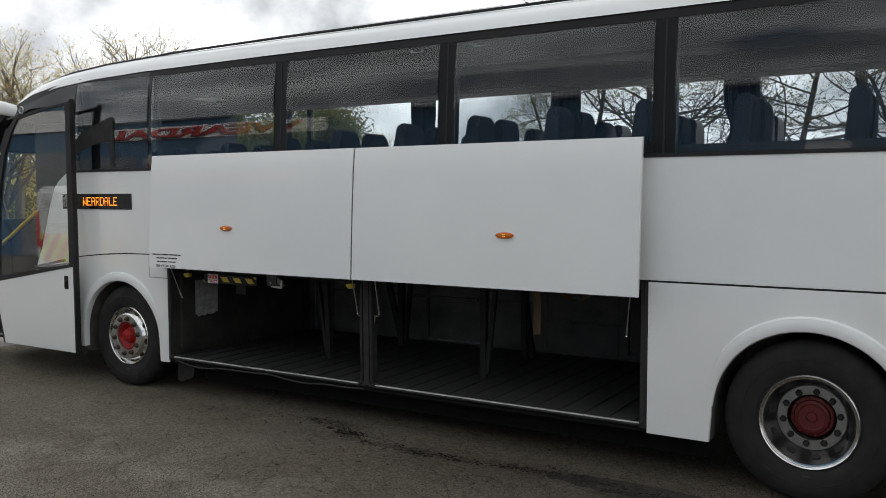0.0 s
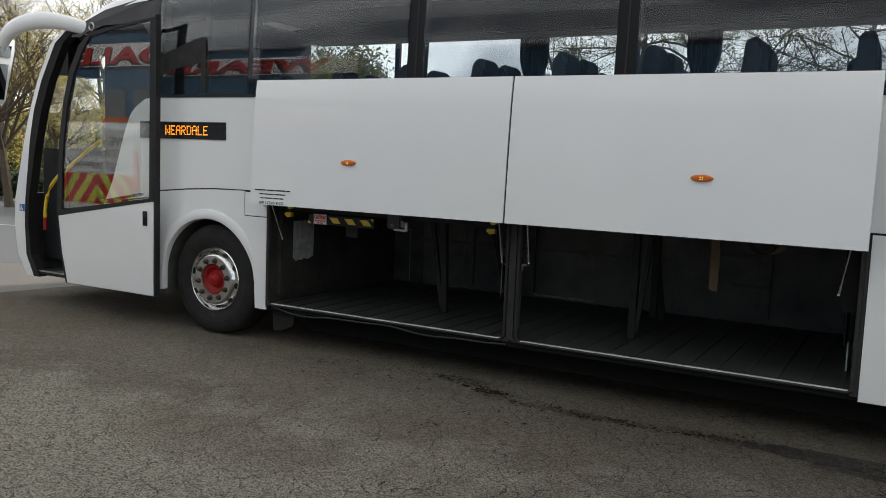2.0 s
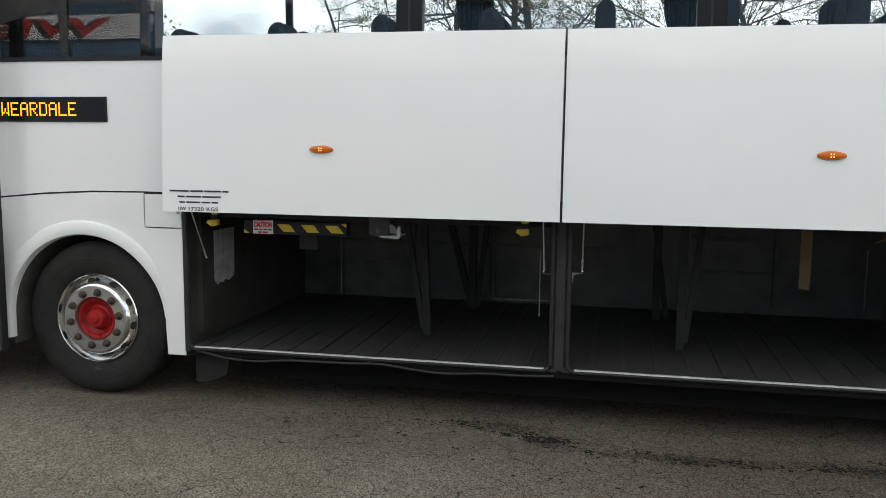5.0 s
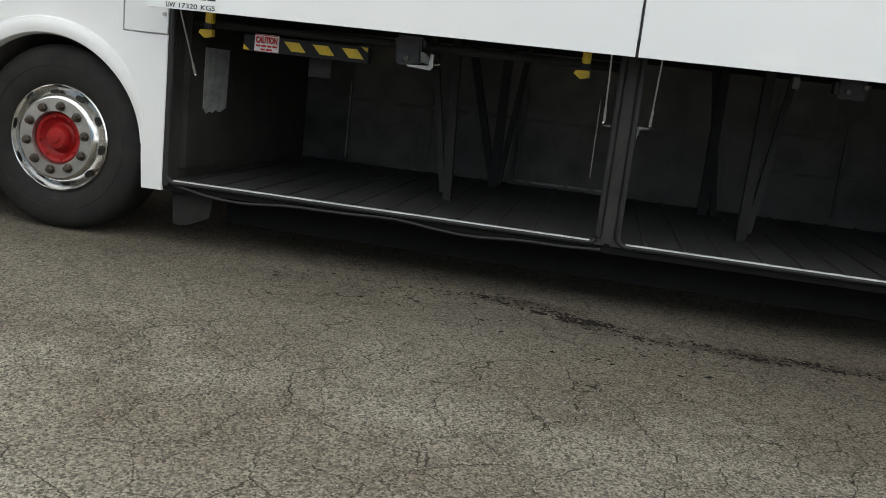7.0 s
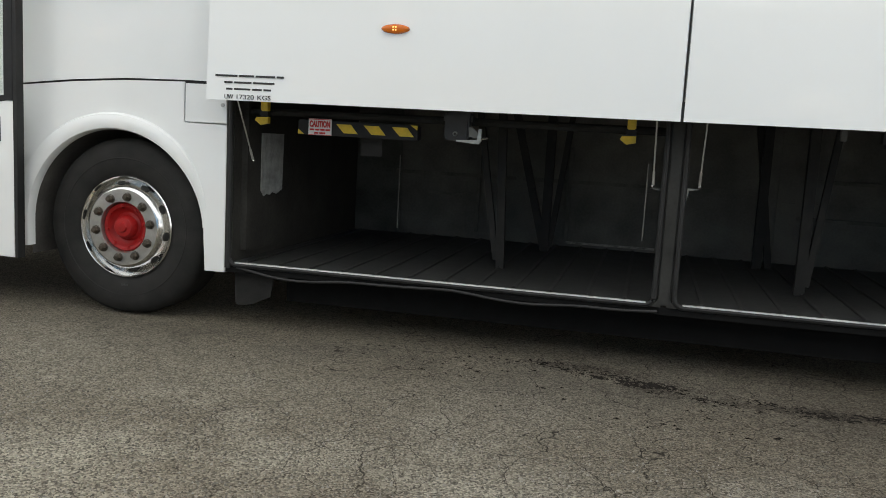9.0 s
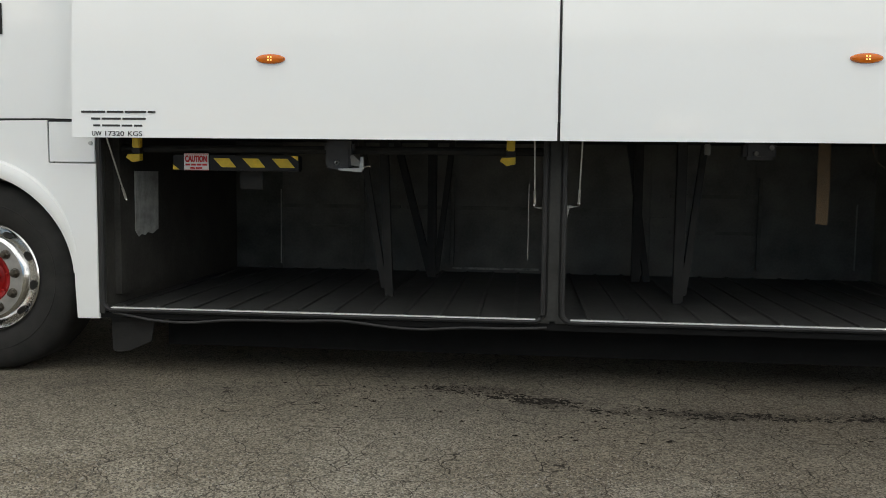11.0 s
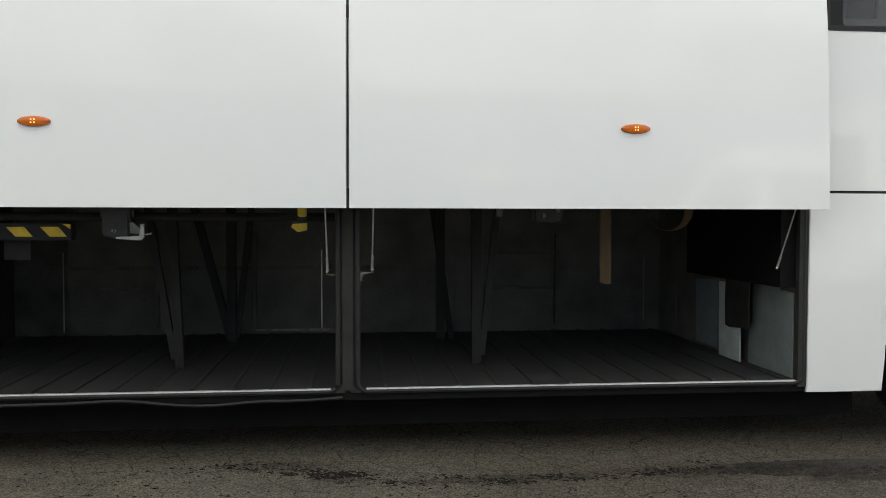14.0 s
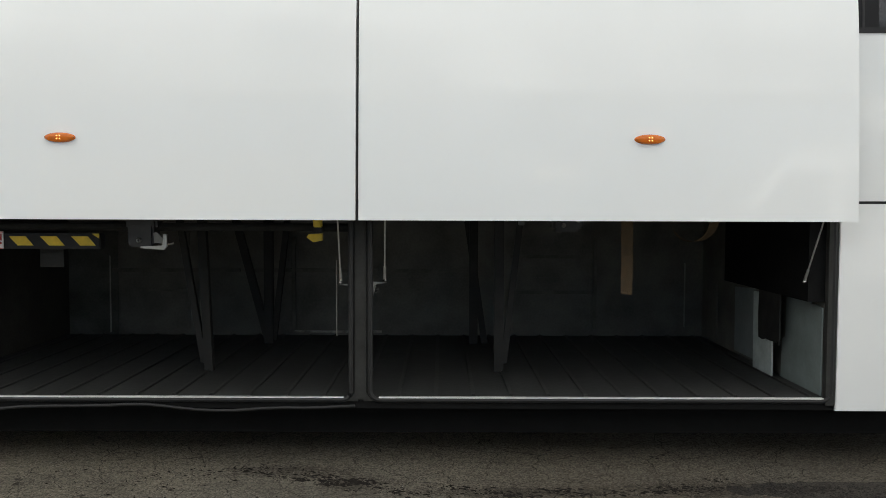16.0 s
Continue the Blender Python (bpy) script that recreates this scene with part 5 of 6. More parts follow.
for x0, x1 in ((-16.6, -12.2), (-11.9, -7.9), (-3.2, 1.4)):
    shutter = part("roller_door", boxes((x0, x1, -9.97, -9.93, 0, 3.05)), ROOFGREY, shed, "grey roller shutter")
    for k in range(14):
        part("shutter_slat", boxes((x0 + 0.05, x1 - 0.05, -9.929, -9.915, 0.06 + 0.21 * k, 0.24 + 0.21 * k), bevel=0.006), ROOFGREY, shutter)
for x in (-19.0, -7.6, 5.0):
    part("window", boxes((x, x + 0.7, -9.97, -9.93, 2.55, 2.85)), SIGNWHITE, shed)
part("tall_wall", loft([[(-26 + k * 0.085, -9.98 + (0.025 if k % 4 in (0, 1) else 0.0), z) for k in range(240)] for z in (4.2, 4.55)]), SHEDBLUE, shed)
part("tall_body", boxes((-26, -5.7, -14.0, -10.02, 4.2, 4.5)), SHEDBLUE, shed)
part("eaves", boxes((-26.2, -5.6, -14.2, -9.85, 4.55, 4.66)), ROOFGREY, shed)
board = part("sign_board", boxes((-19.0, -5.45, -9.95, -9.90, 3.64, 4.22)), SIGNBOARD, shed, "long white fascia sign with slanting red letters")
for nm, mat, dx, dz, y, bold in (("letter_shadow", INK, -0.035, -0.03, -9.893, 0.030), ("sign_letters", SIGNRED, 0, 0, -9.885, 0.012)):
    bm, w = lettering("WEARDALE", 0.42, 0.004, bold)
    for v in bm.verts:
        v.co = Vector((-(v.co.x * 7.9 / w) + v.co.z * 0.30 - 0.15, v.co.y, v.co.z))
    bmesh.ops.translate(bm, verts=bm.verts, vec=(-6.08 + dx, y, 3.72 + dz))
    part(nm, bm, mat, board)


def van(label, m, rise=0.0):
    v = thing("van", label, "van", "parked vans")
    body = [(-2.6, 0.35), (-2.6, 1.05), (-2.1, 1.22), (-1.35 + rise * 0.2, 1.90 + rise * 0.8), (-1.0 + rise * 0.3, 2.03 + rise), (2.55, 2.07 + rise), (2.68, 1.95 + rise), (2.72, 0.35)]
    part("body", slab(body, -1.0, 1.0, bevel=0.06), VANWHITE, v, smooth=True)
    part("windscreen", slab([(-2.06, 1.26), (-1.40 + rise * 0.2, 1.86 + rise * 0.8), (-1.37 + rise * 0.2, 1.84 + rise * 0.8), (-2.03, 1.24)], -0.86, 0.86), GLOSSBLACK, v).location = (-0.035, 0, 0.02)
    for y in (-1.004, 1.004):
        part("side_window", slab([(-1.85, 1.28), (-0.85 + rise * 0.32, 1.28), (-0.85 + rise * 0.32, 1.82 + rise * 0.75), (-1.28 + rise * 0.2, 1.82 + rise * 0.75)], y - 0.006, y + 0.006), GLOSSBLACK, v)
        if rise:
            part("side_window", slab([(-0.38, 1.28), (1.15, 1.28), (1.15, 1.82 + rise * 0.75), (-0.38, 1.82 + rise * 0.75)], y - 0.006, y + 0.006), GLOSSBLACK, v)
        for x in (-1.7, 1.75):
            t = part("tyre", place(lathe([(0.0, 0.0), (0.2, 0.0), (0.31, 0.02), (0.34, 0.06), (0.34, 0.18), (0.0, 0.2)], x, 0.34, 28), 0, y - 0.1, 0), RUBBER, v)
            part("rim", place(lathe([(0.0, -0.02), (0.19, -0.012), (0.2, 0.0)], x, 0.34, 24), 0, y - 0.1 if y < 0 else y + 0.1, 0), STEEL, t)
        part("tail_lamp", boxes((2.70, 2.735, y * 0.93 - 0.05, y * 0.93 + 0.05, 0.95, 1.6)), SIGNRED, v)
    part("bumper", boxes((2.66, 2.80, -0.98, 0.98, 0.32, 0.56), bevel=0.03), BLACK, v)
    rear = part("rear_doors", boxes((2.712, 2.726, -0.90, 0.90, 0.58, 1.94)), VANWHITE, v)
    part("door_gap", boxes((2.7265, 2.728, -0.006, 0.006, 0.58, 1.94)), INK, rear)
    for k in range(8):
        for side in (-1, 1):
            # one slanting band, cut off at the foot and head of the panel
            c0, c1 = 0.60 + 0.21 * k, 0.81 + 0.21 * k
            ring = [(0.0, c0), (0.9, c0 - 1.04), (0.9, c1 - 1.04), (0.0, c1)]
            for lim, sg in ((0.68, 1), (1.20, -1)):
                cut = []
                for (ya, za), (yb, zb) in zip(ring, ring[1:] + ring[:1]):
                    da, db = (za - lim) * sg, (zb - lim) * sg
                    if da >= 0:
                        cut.append((ya, za))
                    if da * db < 0:
                        cut.append((ya + (yb - ya) * da / (da - db), lim))
                ring = cut
            if len(ring) > 2:
                bm = bmesh.new()
                bm.faces.new([bm.verts.new((2.729, side * (0.008 + y * 0.99), z)) for y, z in ring])
                part("chevron", bm, CHEVYELLOW if k % 2 else SIGNRED, rear)
    for text, z, h in (("WEARDALE", 1.68, 0.15), ("TRAVEL", 1.48, 0.14), ("FLEET SUPPORT", 1.28, 0.12)):
        bm, w = lettering(text, h)
        k = min(1.5, 1.45 / w)
        for q in bm.verts:
            q.co = Vector((2.730, (q.co.x - w / 2) * k, q.co.z + z))
        part("rear_lettering", bm, INK, rear)
    part("beacon_bar", boxes((2.2, 2.4, -0.30, 0.30, 2.05 + rise, 2.17 + rise), bevel=0.03), AMBER, v)
    v.matrix_basis = m
    return v


van("white van with red and yellow chevrons on its rear doors", pose(-6.45, -7.05, GROUND, 0, 0, 90))
van("white high-roofed van parked in the yard", pose(9.05, -8.0, GROUND, 0, 0, 0), 0.78)

# ---- beyond the coach ----
rnd = random.Random(3)


def sheet(outline, z):
    """A thin level sheet cut to an outline."""
    bm = bmesh.new()
    top = [bm.verts.new((x, y, z)) for x, y in outline]
    low = [bm.verts.new((x, y, z - 0.010)) for x, y in outline]
    bm.faces.new(top)
    for k in range(len(outline)):
        q = (k + 1) % len(outline)
        bm.faces.new((top[k], top[q], low[q], low[k]))
    return bm


edge = [(-4.25 + 0.26 * k + rnd.gauss(0, 0.04), -2.6 + 0.9 * k + rnd.gauss(0, 0.05)) for k in range(10)]
tagged(part("apron", sheet([(-60, -24), (-9.0, -14.0), (-5.2, -6.0)] + edge + [(-2.0, 9.0), (-8.5, 4.2), (-5.0, 1.95), (-7.5, 1.2), (-30, -7.0)], GROUND + 0.003), APRON), "sandy worn concrete strip along the yard entrance", "pavement", kind="structure")
tagged(part("road", sheet([(-30, -7.05), (-7.5, 1.15), (-4.95, 1.95), (-8.5, 4.25), (-14.2, 8.1), (-24, 12.6), (-70, 30), (-90, 8)], GROUND + 0.004), ROADGREY), "paler worn road beside the yard", "road", kind="structure")
tagged(part("road_marking", sheet([(-10.2, 5.62), (-10.3, 5.50), (-24, 0.30), (-24, 0.42)], GROUND + 0.007), ROADPAINT), "worn white line along the road", "marking", kind="structure")
kerb = bmesh.new()
for k in range(16):
    x, y = -13.6 - 0.92 * k, 7.85 + 0.42 * k
    bmesh.ops.create_cube(kerb, size=1, matrix=Matrix.Translation((x, y, 0.03)) @ Matrix.Rotation(math.atan2(-0.42, 0.92), 4, "Z") @ Matrix.Diagonal((0.99, 0.15, 0.16, 1)))
tagged(part("kerb", kerb, CONCRETE), "weathered concrete kerb at the far side of the road", "kerb", kind="structure")


def tree(label, x, y, height, spread, leaves, seed, limbs=5, leaf=LEAF, bark=BARK, group="trees beyond the coach", bole=0.36, depth=5, girth=0.0, size=1.0, thick=0.48):
    rnd = random.Random(seed)
    t = thing("tree", label, "tree", group, (x, y, 0))
    wood, tips = bmesh.new(), []

    def grow(p, d, length, r, level):
        pts = [p]
        n = 4 if level < 2 else 3
        for i in range(n):
            d = (d + Vector((rnd.gauss(0, 0.13 + 0.03 * level), rnd.gauss(0, 0.13 + 0.03 * level), rnd.gauss(0.03, 0.10)))).normalized()
            pts.append(pts[-1] + d * (length / n))
        tube(pts, r, 7 if level == 0 else 5 if level < 3 else 3, wood, taper=0.55)
        if level >= 2:
            tips.extend(pts[1:])
        if level >= depth:
            return
        kids = limbs if level == 0 else rnd.choice((3, 3, 4))
        for k in range(kids):
            f = rnd.uniform(0.45, 1.0) if level else 0.5 + 0.5 * (k + 0.5) / kids
            at = pts[min(n, int(f * n))]
            ang = rnd.uniform(0, math.tau)
            side = Vector((math.cos(ang), math.sin(ang), 0))
            up = 0.75 if level == 0 else 0.35
            nd = (d * rnd.uniform(0.45, 0.8) + side * rnd.uniform(0.55, 1.0) * spread + Vector((0, 0, up * rnd.uniform(0.3, 1)))).normalized()
            grow(at, nd, length * rnd.uniform(0.58, 0.78), r * (thick if level else thick * 0.9), level + 1)

    grow(Vector((0, 0, -0.1)), Vector((rnd.gauss(0, 0.05), rnd.gauss(0, 0.05), 1)), height * bole, girth or height * (0.017 if depth > 4 else 0.014), 0)
    part("trunk", wood, bark, t)
    if leaves:
        crown = bmesh.new()
        for k in range(leaves):
            p = rnd.choice(tips) + Vector((rnd.gauss(0, 0.18), rnd.gauss(0, 0.18), rnd.gauss(0, 0.15)))
            a = Vector((rnd.gauss(0, 1), rnd.gauss(0, 1), rnd.gauss(0, 1))).normalized()
            b = a.cross((rnd.gauss(0, 1), rnd.gauss(0, 1), rnd.gauss(0, 1))).normalized()
            sz = rnd.uniform(0.022, 0.055) * (height / 9) * (1.35 if depth < 5 else 1.0) * size
            crown.faces.new([crown.verts.new(p + q) for q in (a * sz, b * sz * 0.6, -a * sz, -b * sz * 0.6)])
        part("crown", crown, leaf, t)
    return t


def sprawling_tree(label, x, y, height, lean_x, girth, reach, seed, low=0.30, limbs=16):
    """A bare old tree: long wavering limbs held out level, many crooked twigs, tufts of young leaf at the ends."""
    rnd = random.Random(seed)
    t = thing("tree", label, "tree", "trees beyond the coach", (x, y, 0))
    wood, ends = bmesh.new(), []

    def stem(p, d, length, r, level):
        n = (9, 9, 6, 4, 3)[level]
        pts, turn = [p], Vector((0, 0, 0))
        for i in range(n):
            turn = 0.55 * turn + Vector((rnd.gauss(0, 1), rnd.gauss(0, 1), rnd.gauss(0.05, 0.8))) * (0.03, 0.17, 0.22, 0.27, 0.3)[level]
            d = (d + turn).normalized()
            if level and d.z < -0.25:
                d.z = -0.1
            pts.append(pts[-1] + d * (length / n))
        tube(pts, r, (8, 6, 5, 4, 3)[level], wood, taper=0.34 if level < 3 else 0.5)
        if level >= 3:
            ends.append(pts[-1])
        if level == 4:
            return
        kids = (limbs, 9, 5, 3)[level]
        for k in range(kids):
            f = (low + (0.98 - low) * (k + rnd.random()) / kids) if level == 0 else 0.22 + 0.78 * (k + rnd.random()) / kids
            at = min(n - 1, int(f * n))
            root = pts[at].lerp(pts[at + 1], f * n - at)
            along = (pts[at + 1] - pts[at]).normalized()
            if level == 0:
                a = rnd.uniform(0, math.tau)
                nd = Vector((math.cos(a), 0.75 * math.sin(a), rnd.uniform(0.05, 0.65))).normalized()
                grow = reach * rnd.uniform(0.6, 1.05) * (1.15 - 0.6 * f)
            else:
                side = along.cross(Vector((rnd.gauss(0, 0.5), rnd.gauss(0, 0.5), 1))).normalized() * (1 if k % 2 else -1)
                nd = (along * rnd.uniform(0.5, 0.9) + side * rnd.uniform(0.5, 0.9) + Vector((0, 0, rnd.uniform(-0.1, 0.5)))).normalized()
                grow = length * rnd.uniform(0.30, 0.52) * (1.15 - 0.5 * f)
            stem(root, nd, grow, r * (1 - 0.6 * f) * (0.42, 0.50, 0.52, 0.6)[level], level + 1)

    stem(Vector((0, 0, -0.1)), Vector((lean_x, 0, 1)).normalized(), height, girth, 0)
    part("trunk", wood, BARKDARK, t)
    crown = bmesh.new()
    for p in ends:
        for k in range(rnd.choice((0, 1, 2, 4))):
            q = p + Vector((rnd.gauss(0, 0.05), rnd.gauss(0, 0.05), rnd.gauss(0, 0.05)))
            a = Vector((rnd.gauss(0, 1), rnd.gauss(0, 1), rnd.gauss(0, 1))).normalized()
            b = a.cross((rnd.gauss(0, 1), rnd.gauss(0, 1), rnd.gauss(0, 1))).normalized()
            sz = rnd.uniform(0.016, 0.036)
            crown.faces.new([crown.verts.new(q + o) for o in (a * sz, b * sz * 0.6, -a * sz, -b * sz * 0.6)])
    part("crown", crown, LEAFMID, t)


for label, x, y, height, lean_x, girth, reach, seed, low in (
        ("bare tree with a thick leaning trunk behind the coach", 6.65, 14.5, 7.4, -0.40, 0.17, 5.2, 3, 0.30),
        ("bare leaning tree with level limbs behind the coach", 7.25, 14.9, 6.8, -0.36, 0.10, 4.2, 8, 0.34),
        ("straight bare tree with level limbs behind the coach", 1.08, 13.2, 7.0, 0.0, 0.115, 4.6, 21, 0.34),
        ("straight bare tree with level limbs behind the coach", 1.52, 13.7, 7.2, 0.02, 0.130, 4.8, 15, 0.34),
        ("bare tree with crooked limbs behind the coach", 10.4, 15.6, 7.6, -0.10, 0.18, 5.2, 27, 0.28),
        ("bare tree with crooked limbs behind the coach", 3.7, 14.4, 6.9, 0.12, 0.10, 4.4, 51, 0.30),
        ("bare tree with crooked limbs behind the coach", -0.9, 14.0, 6.4, 0.05, 0.10, 3.6, 57, 0.34),
        ("small bare tree with sparse young leaves behind the coach", -5.2, 22.5, 7.6, 0.05, 0.09, 2.6, 33, 0.36)):
    sprawling_tree(label, x, y, height, lean_x, girth, reach, seed, low)
tree("leafy tree close behind the coach", -8.4, 12.4, 7.6, 0.95, 42000, 91, limbs=9, size=1.05, depth=4, leaf=LEAFMID, bark=BARKDARK)
tree("leafy tree close behind the coach", -11.0, 13.0, 7.6, 0.95, 36000, 92, limbs=9, size=1.0, depth=4, leaf=LEAFMID, bark=BARKDARK)
tree("small far tree with fresh green leaves", -15.5, 27.0, 8.5, 0.9, 2200, 5)
tree("tall tree in yellow-green spring leaf beside the road", -34.0, 20.0, 15.5, 0.9, 6500, 31, depth=5, size=0.6)
tree("tall bare tree beside the road", -33.0, 25.5, 17.5, 0.9, 2200, 42, depth=5, size=0.6)
tree("slim roadside tree with yellowish spring leaves", -15.85, 8.5, 6.2, 0.85, 6500, 12, limbs=12, bole=0.52, girth=0.125, depth=6, size=0.8, bark=BARKBROWN)
tree("roadside tree in yellow-green spring leaf", -23.6, 15.4, 7.8, 0.9, 11000, 71, limbs=10, bole=0.34, girth=0.11, depth=6, size=0.9, bark=BARKBROWN)
tree("roadside tree in yellow-green spring leaf", -44.0, 22.0, 15.0, 0.9, 6500, 63, depth=5, size=0.6)

rnd = random.Random(77)
hedge = bmesh.new()
for k in range(5200):
    f = rnd.random()
    p = Vector((-19 - 34 * f + rnd.gauss(0, 0.3), 8.5 + 14 * f + rnd.gauss(0, 0.45), 0.55 + rnd.uniform(-0.5, 0.65) + 0.25 * math.sin(f * 40)))
    a = Vector((rnd.gauss(0, 1), rnd.gauss(0, 1), rnd.gauss(0, 1))).normalized()
    b = a.cross((rnd.gauss(0, 1), rnd.gauss(0, 1), rnd.gauss(0, 1))).normalized()
    sz = rnd.uniform(0.10, 0.22)
    hedge.faces.new([hedge.verts.new(p + q) for q in (a * sz, b * sz * 0.7, -a * sz, -b * sz * 0.7)])
tagged(part("hedge", hedge, LEAFDARK), "dark green clipped hedge along the road", "hedge", kind="stuff")
# dark undergrowth behind the kerb
rnd = random.Random(31)
under = bmesh.new()
for k in range(16000):
    f = rnd.random()
    p = Vector((-22 + 9 * f + rnd.gauss(0, 0.35), 9.3 + 4.2 * f + rnd.gauss(0, 0.35), abs(rnd.gauss(0, 0.45 + 0.12 * math.sin(f * 31))) + 0.04))
    a = Vector((rnd.gauss(0, 1), rnd.gauss(0, 1), rnd.gauss(0, 1))).normalized()
    b = a.cross((rnd.gauss(0, 1), rnd.gauss(0, 1), rnd.gauss(0, 1))).normalized()
    sz = rnd.uniform(0.04, 0.09)
    under.faces.new([under.verts.new(p + q) for q in (a * sz, b * sz * 0.7, -a * sz, -b * sz * 0.7)])
tagged(part("undergrowth", under, LEAFDARK), "dark low undergrowth at the edge of the road", "undergrowth", kind="stuff")
# a belt of spring shrubs behind the road
for nm, mat, count, seed, label in (("shrubs", LEAF, 46000, 21, "loose yellow-green spring shrubs behind the road"), ("bushes", LEAFMID, 120000, 22, "olive green bushes behind the road")):
    rnd = random.Random(seed)
    belt = bmesh.new()
    knots = [(rnd.random(), rnd.gauss(0, 2.5), rnd.uniform(0.3, 2.3), rnd.uniform(0.7, 1.4)) for k in range(110)]
    for k in range(count):
        f, off, z, r = rnd.choice(knots)
        p = Vector((-52 + 44 * f + off, 12 + 34 * f - off + 4.0, z)) + r * Vector((rnd.gauss(0, 0.7), rnd.gauss(0, 0.7), rnd.gauss(0, 0.6)))
        p.z = max(0.05, p.z)
        a = Vector((rnd.gauss(0, 1), rnd.gauss(0, 1), rnd.gauss(0, 1))).normalized()
        b = a.cross((rnd.gauss(0, 1), rnd.gauss(0, 1), rnd.gauss(0, 1))).normalized()
        sz = rnd.uniform(0.05, 0.12)
        belt.faces.new([belt.verts.new(p + q) for q in (a * sz, b * sz * 0.7, -a * sz, -b * sz * 0.7)])
    tagged(part(nm, belt, mat), label, "shrubs", kind="stuff")
wallthing = thing("stone_wall", "low sandstone boundary wall behind the hedge", "wall")
part("wall", slab([(-22, 0), (-62, 0), (-62, 1.0), (-22, 1.0)], -0.2, 0.2), STONE, wallthing)
part("coping", slab([(-22, 1.0), (-62, 1.0), (-62, 1.09), (-22, 1.09)], -0.25, 0.25), STONE, wallthing)
wallthing.matrix_basis = pose(0, 1.8, 0, 0, 0, -22.4)
house = thing("house", "low stone house with a brown tiled roof", "house", at=(-58, 33, -2.2))
part("wall", boxes((-6, 6, -4, 4, 0, 3.0)), STONE, house)
part("roof", slab([(-4.5, 0), (4.5, 0), (0, 2.1)], -6.4, 6.4), TILE, house).matrix_local = Matrix.Translation((0, 0, 3.0)) @ Matrix(((0, 1, 0, 0), (1, 0, 0, 0), (0, 0, 1, 0), (0, 0, 0, 1)))
part("chimney", boxes((3.4, 4.2, -0.4, 0.4, 4.4, 6.0)), STONE, house)
for x in (-3.5, 2.5):
    win = part("window", boxes((x, x + 1.1, -4.05, -3.98, 0.9, 2.2)), SIGNWHITE, house)
    part("pane", boxes((x + 0.1, x + 1.0, -4.07, -4.052, 1.0, 2.1)), GLOSSBLACK, win)

hill = bmesh.new()
rows = []
for i in range(9):
    f = i / 8
    rows.append([(-420 + 40 * k, 130 + 160 * f + 0.25 * abs(-420 + 40 * k + 60), (-1.0 + (17 + 15 * min(1, max(0, 9 - k) / 13)) * math.sin(f * 1.5) + 4.0 * math.sin(k * 0.7 + f) * f)) for k in range(-14, 24)])
tagged(part("hillside", loft(rows, hill), GRASS, smooth=True), "green pasture hillside in the distance", "hill", kind="structure")
rnd = random.Random(5)
wood = bmesh.new()
for k in range(7000):
    x = rnd.uniform(-330, 160)
    p = Vector((x, 128 + 0.25 * abs(x + 60) + rnd.uniform(-4, 4), rnd.uniform(0, 4.5) * (0.6 + 0.4 * math.sin(x * 0.11)) ))
    a = Vector((rnd.gauss(0, 1), rnd.gauss(0, 1), rnd.gauss(0, 1))).normalized()
    b = a.cross((rnd.gauss(0, 1), rnd.gauss(0, 1), rnd.gauss(0, 1))).normalized()
    sz = rnd.uniform(0.4, 1.1)
    wood.faces.new([wood.verts.new(p + q) for q in (a * sz, b * sz * 0.7, -a * sz, -b * sz * 0.7)])
tagged(part("far_woods", wood, LEAFDARK), "far dark line of woods at the foot of the hill", "woods", kind="stuff")

# loose chippings on the yard
chip_mat = GRAVEL.node_tree
geo, isl = chip_mat.nodes.new("ShaderNodeNewGeometry"), chip_mat.nodes.new("ShaderNodeValToRGB")
isl.color_ramp.elements[0].color, isl.color_ramp.elements[1].color = (0.060, 0.052, 0.040, 1), (0.30, 0.28, 0.24, 1)
isl.color_ramp.elements[1].position = 0.96
isl.color_ramp.elements.new(0.72).color = (0.155, 0.141, 0.113, 1)
chip_mat.links.new(geo.outputs["Random Per Island"], isl.inputs[0])
chip_mat.links.new(isl.outputs[0], chip_mat.nodes["Principled BSDF"].inputs["Base Color"])
rnd = random.Random(9)
verts, faces = [], []
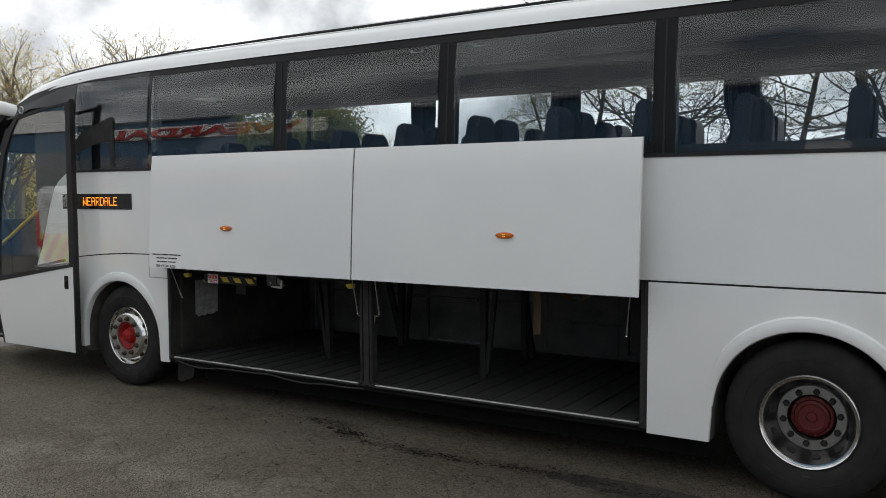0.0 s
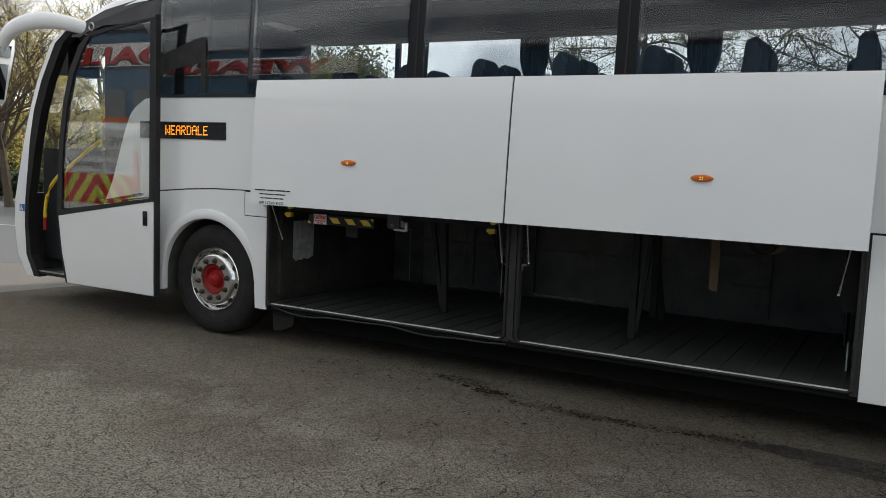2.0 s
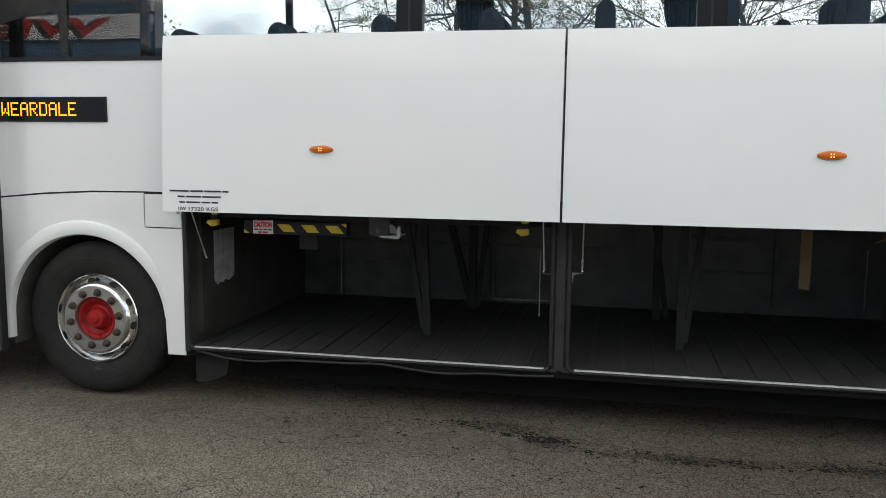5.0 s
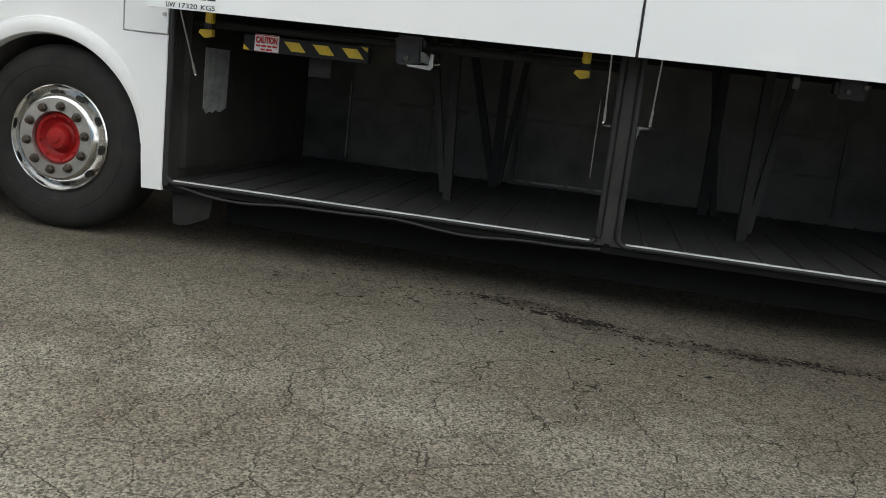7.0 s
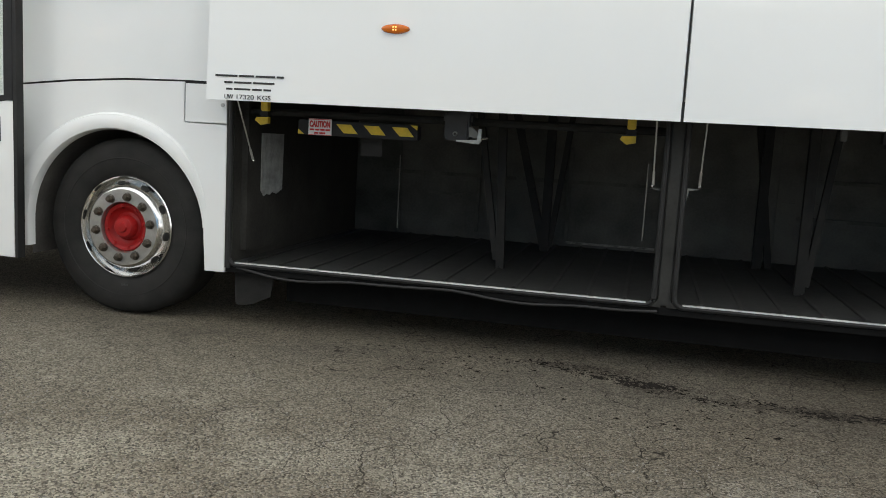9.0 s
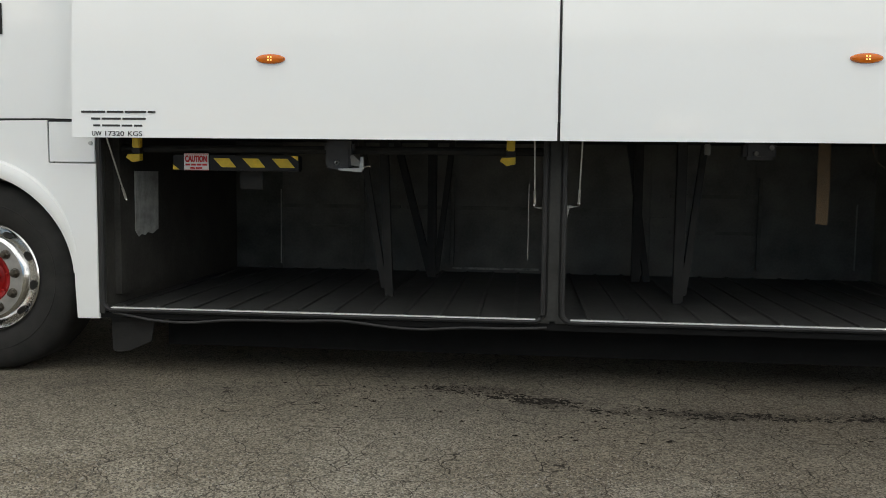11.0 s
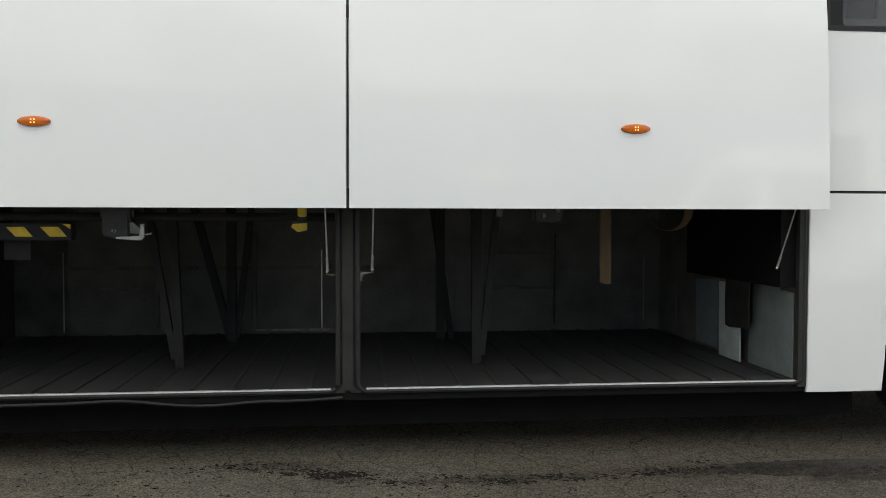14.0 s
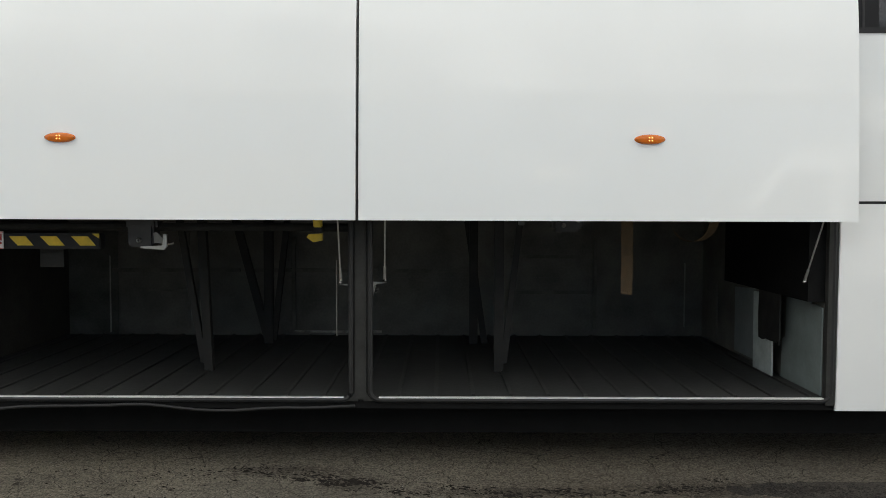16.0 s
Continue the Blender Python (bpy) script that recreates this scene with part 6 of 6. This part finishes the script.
for k in range(64000):
    x, y = rnd.uniform(-2.2, 6.2), 0.1 - 4.3 * rnd.random() ** 0.72
    if k > 24000:
        x, y = rnd.uniform(-0.9, 3.9), -3.9 + 3.1 * rnd.random() ** 1.5
    r = rnd.choice((0.0025, 0.003, 0.0035, 0.004, 0.005, 0.006, 0.0075)) * (1.0 if y < -1.2 else 0.75)
    if y > -0.75 and (x > 3.6 or k % 3):
        continue
    b = len(verts)
    verts.append((x + rnd.gauss(0, 0.3) * r, y + rnd.gauss(0, 0.3) * r, GROUND + r * rnd.uniform(0.4, 1.1)))
    for q in range(5):
        verts.append((x + r * math.cos(q * 1.257 + k) * rnd.uniform(0.7, 1.25), y + r * math.sin(q * 1.257 + k) * rnd.uniform(0.7, 1.25), GROUND - 0.001))
    faces += [(b, b + 1 + q, b + 1 + (q + 1) % 5) for q in range(5)]
me = bpy.data.meshes.new("chippings")
me.from_pydata(verts, [], faces)
me.materials.append(GRAVEL)
tagged(new("chippings", me), "loose brown and pale stone chippings scattered on asphalt", "gravel", kind="stuff")

# oily crumbs in the drip line
tar = material("oily_dirt", (0.020, 0.017, 0.015), 0.9, vary=0.4, scale=60, spec=0.03)
rnd = random.Random(31)
verts, faces = [], []
for cx, cy, sx, sy, count in ((3.06, -0.18, 0.09, 0.03, 300), (2.88, -0.09, 0.12, 0.04, 90), (2.45, 0.02, 0.22, 0.06, 110), (3.85, -0.32, 0.28, 0.03, 260), (3.35, -0.25, 0.12, 0.03, 60), (4.6, -0.27, 0.35, 0.06, 180), (5.4, -0.32, 0.35, 0.08, 180), (1.9, -0.2, 0.5, 0.15, 60), (3.2, -0.5, 0.8, 0.15, 80)):
    knots = [(rnd.gauss(cx, sx), rnd.gauss(cy, sy)) for k in range(14)]
    for k in range(count):
        kx, ky = rnd.choice(knots)
        x, y = rnd.gauss(kx, sx * 0.16 + 0.012), rnd.gauss(ky, sy * 0.22 + 0.008)
        r = rnd.choice((0.002, 0.003, 0.004, 0.005, 0.008))
        b = len(verts)
        verts.append((x, y, GROUND + 0.0035 + r * 0.2))
        for q in range(6):
            verts.append((x + 2.4 * r * math.cos(q * 1.047 + k) * rnd.uniform(0.6, 1.3), y + r * math.sin(q * 1.047 + k) * rnd.uniform(0.6, 1.3), GROUND - 0.001))
        faces += [(b, b + 1 + q, b + 1 + (q + 1) % 6) for q in range(6)]
me = bpy.data.meshes.new("dirt_crumbs")
me.from_pydata(verts, [], faces)
me.materials.append(tar)
tagged(new("dirt_crumbs", me), "dark oily dirt crumbs along the drip line", "dirt", kind="stuff")
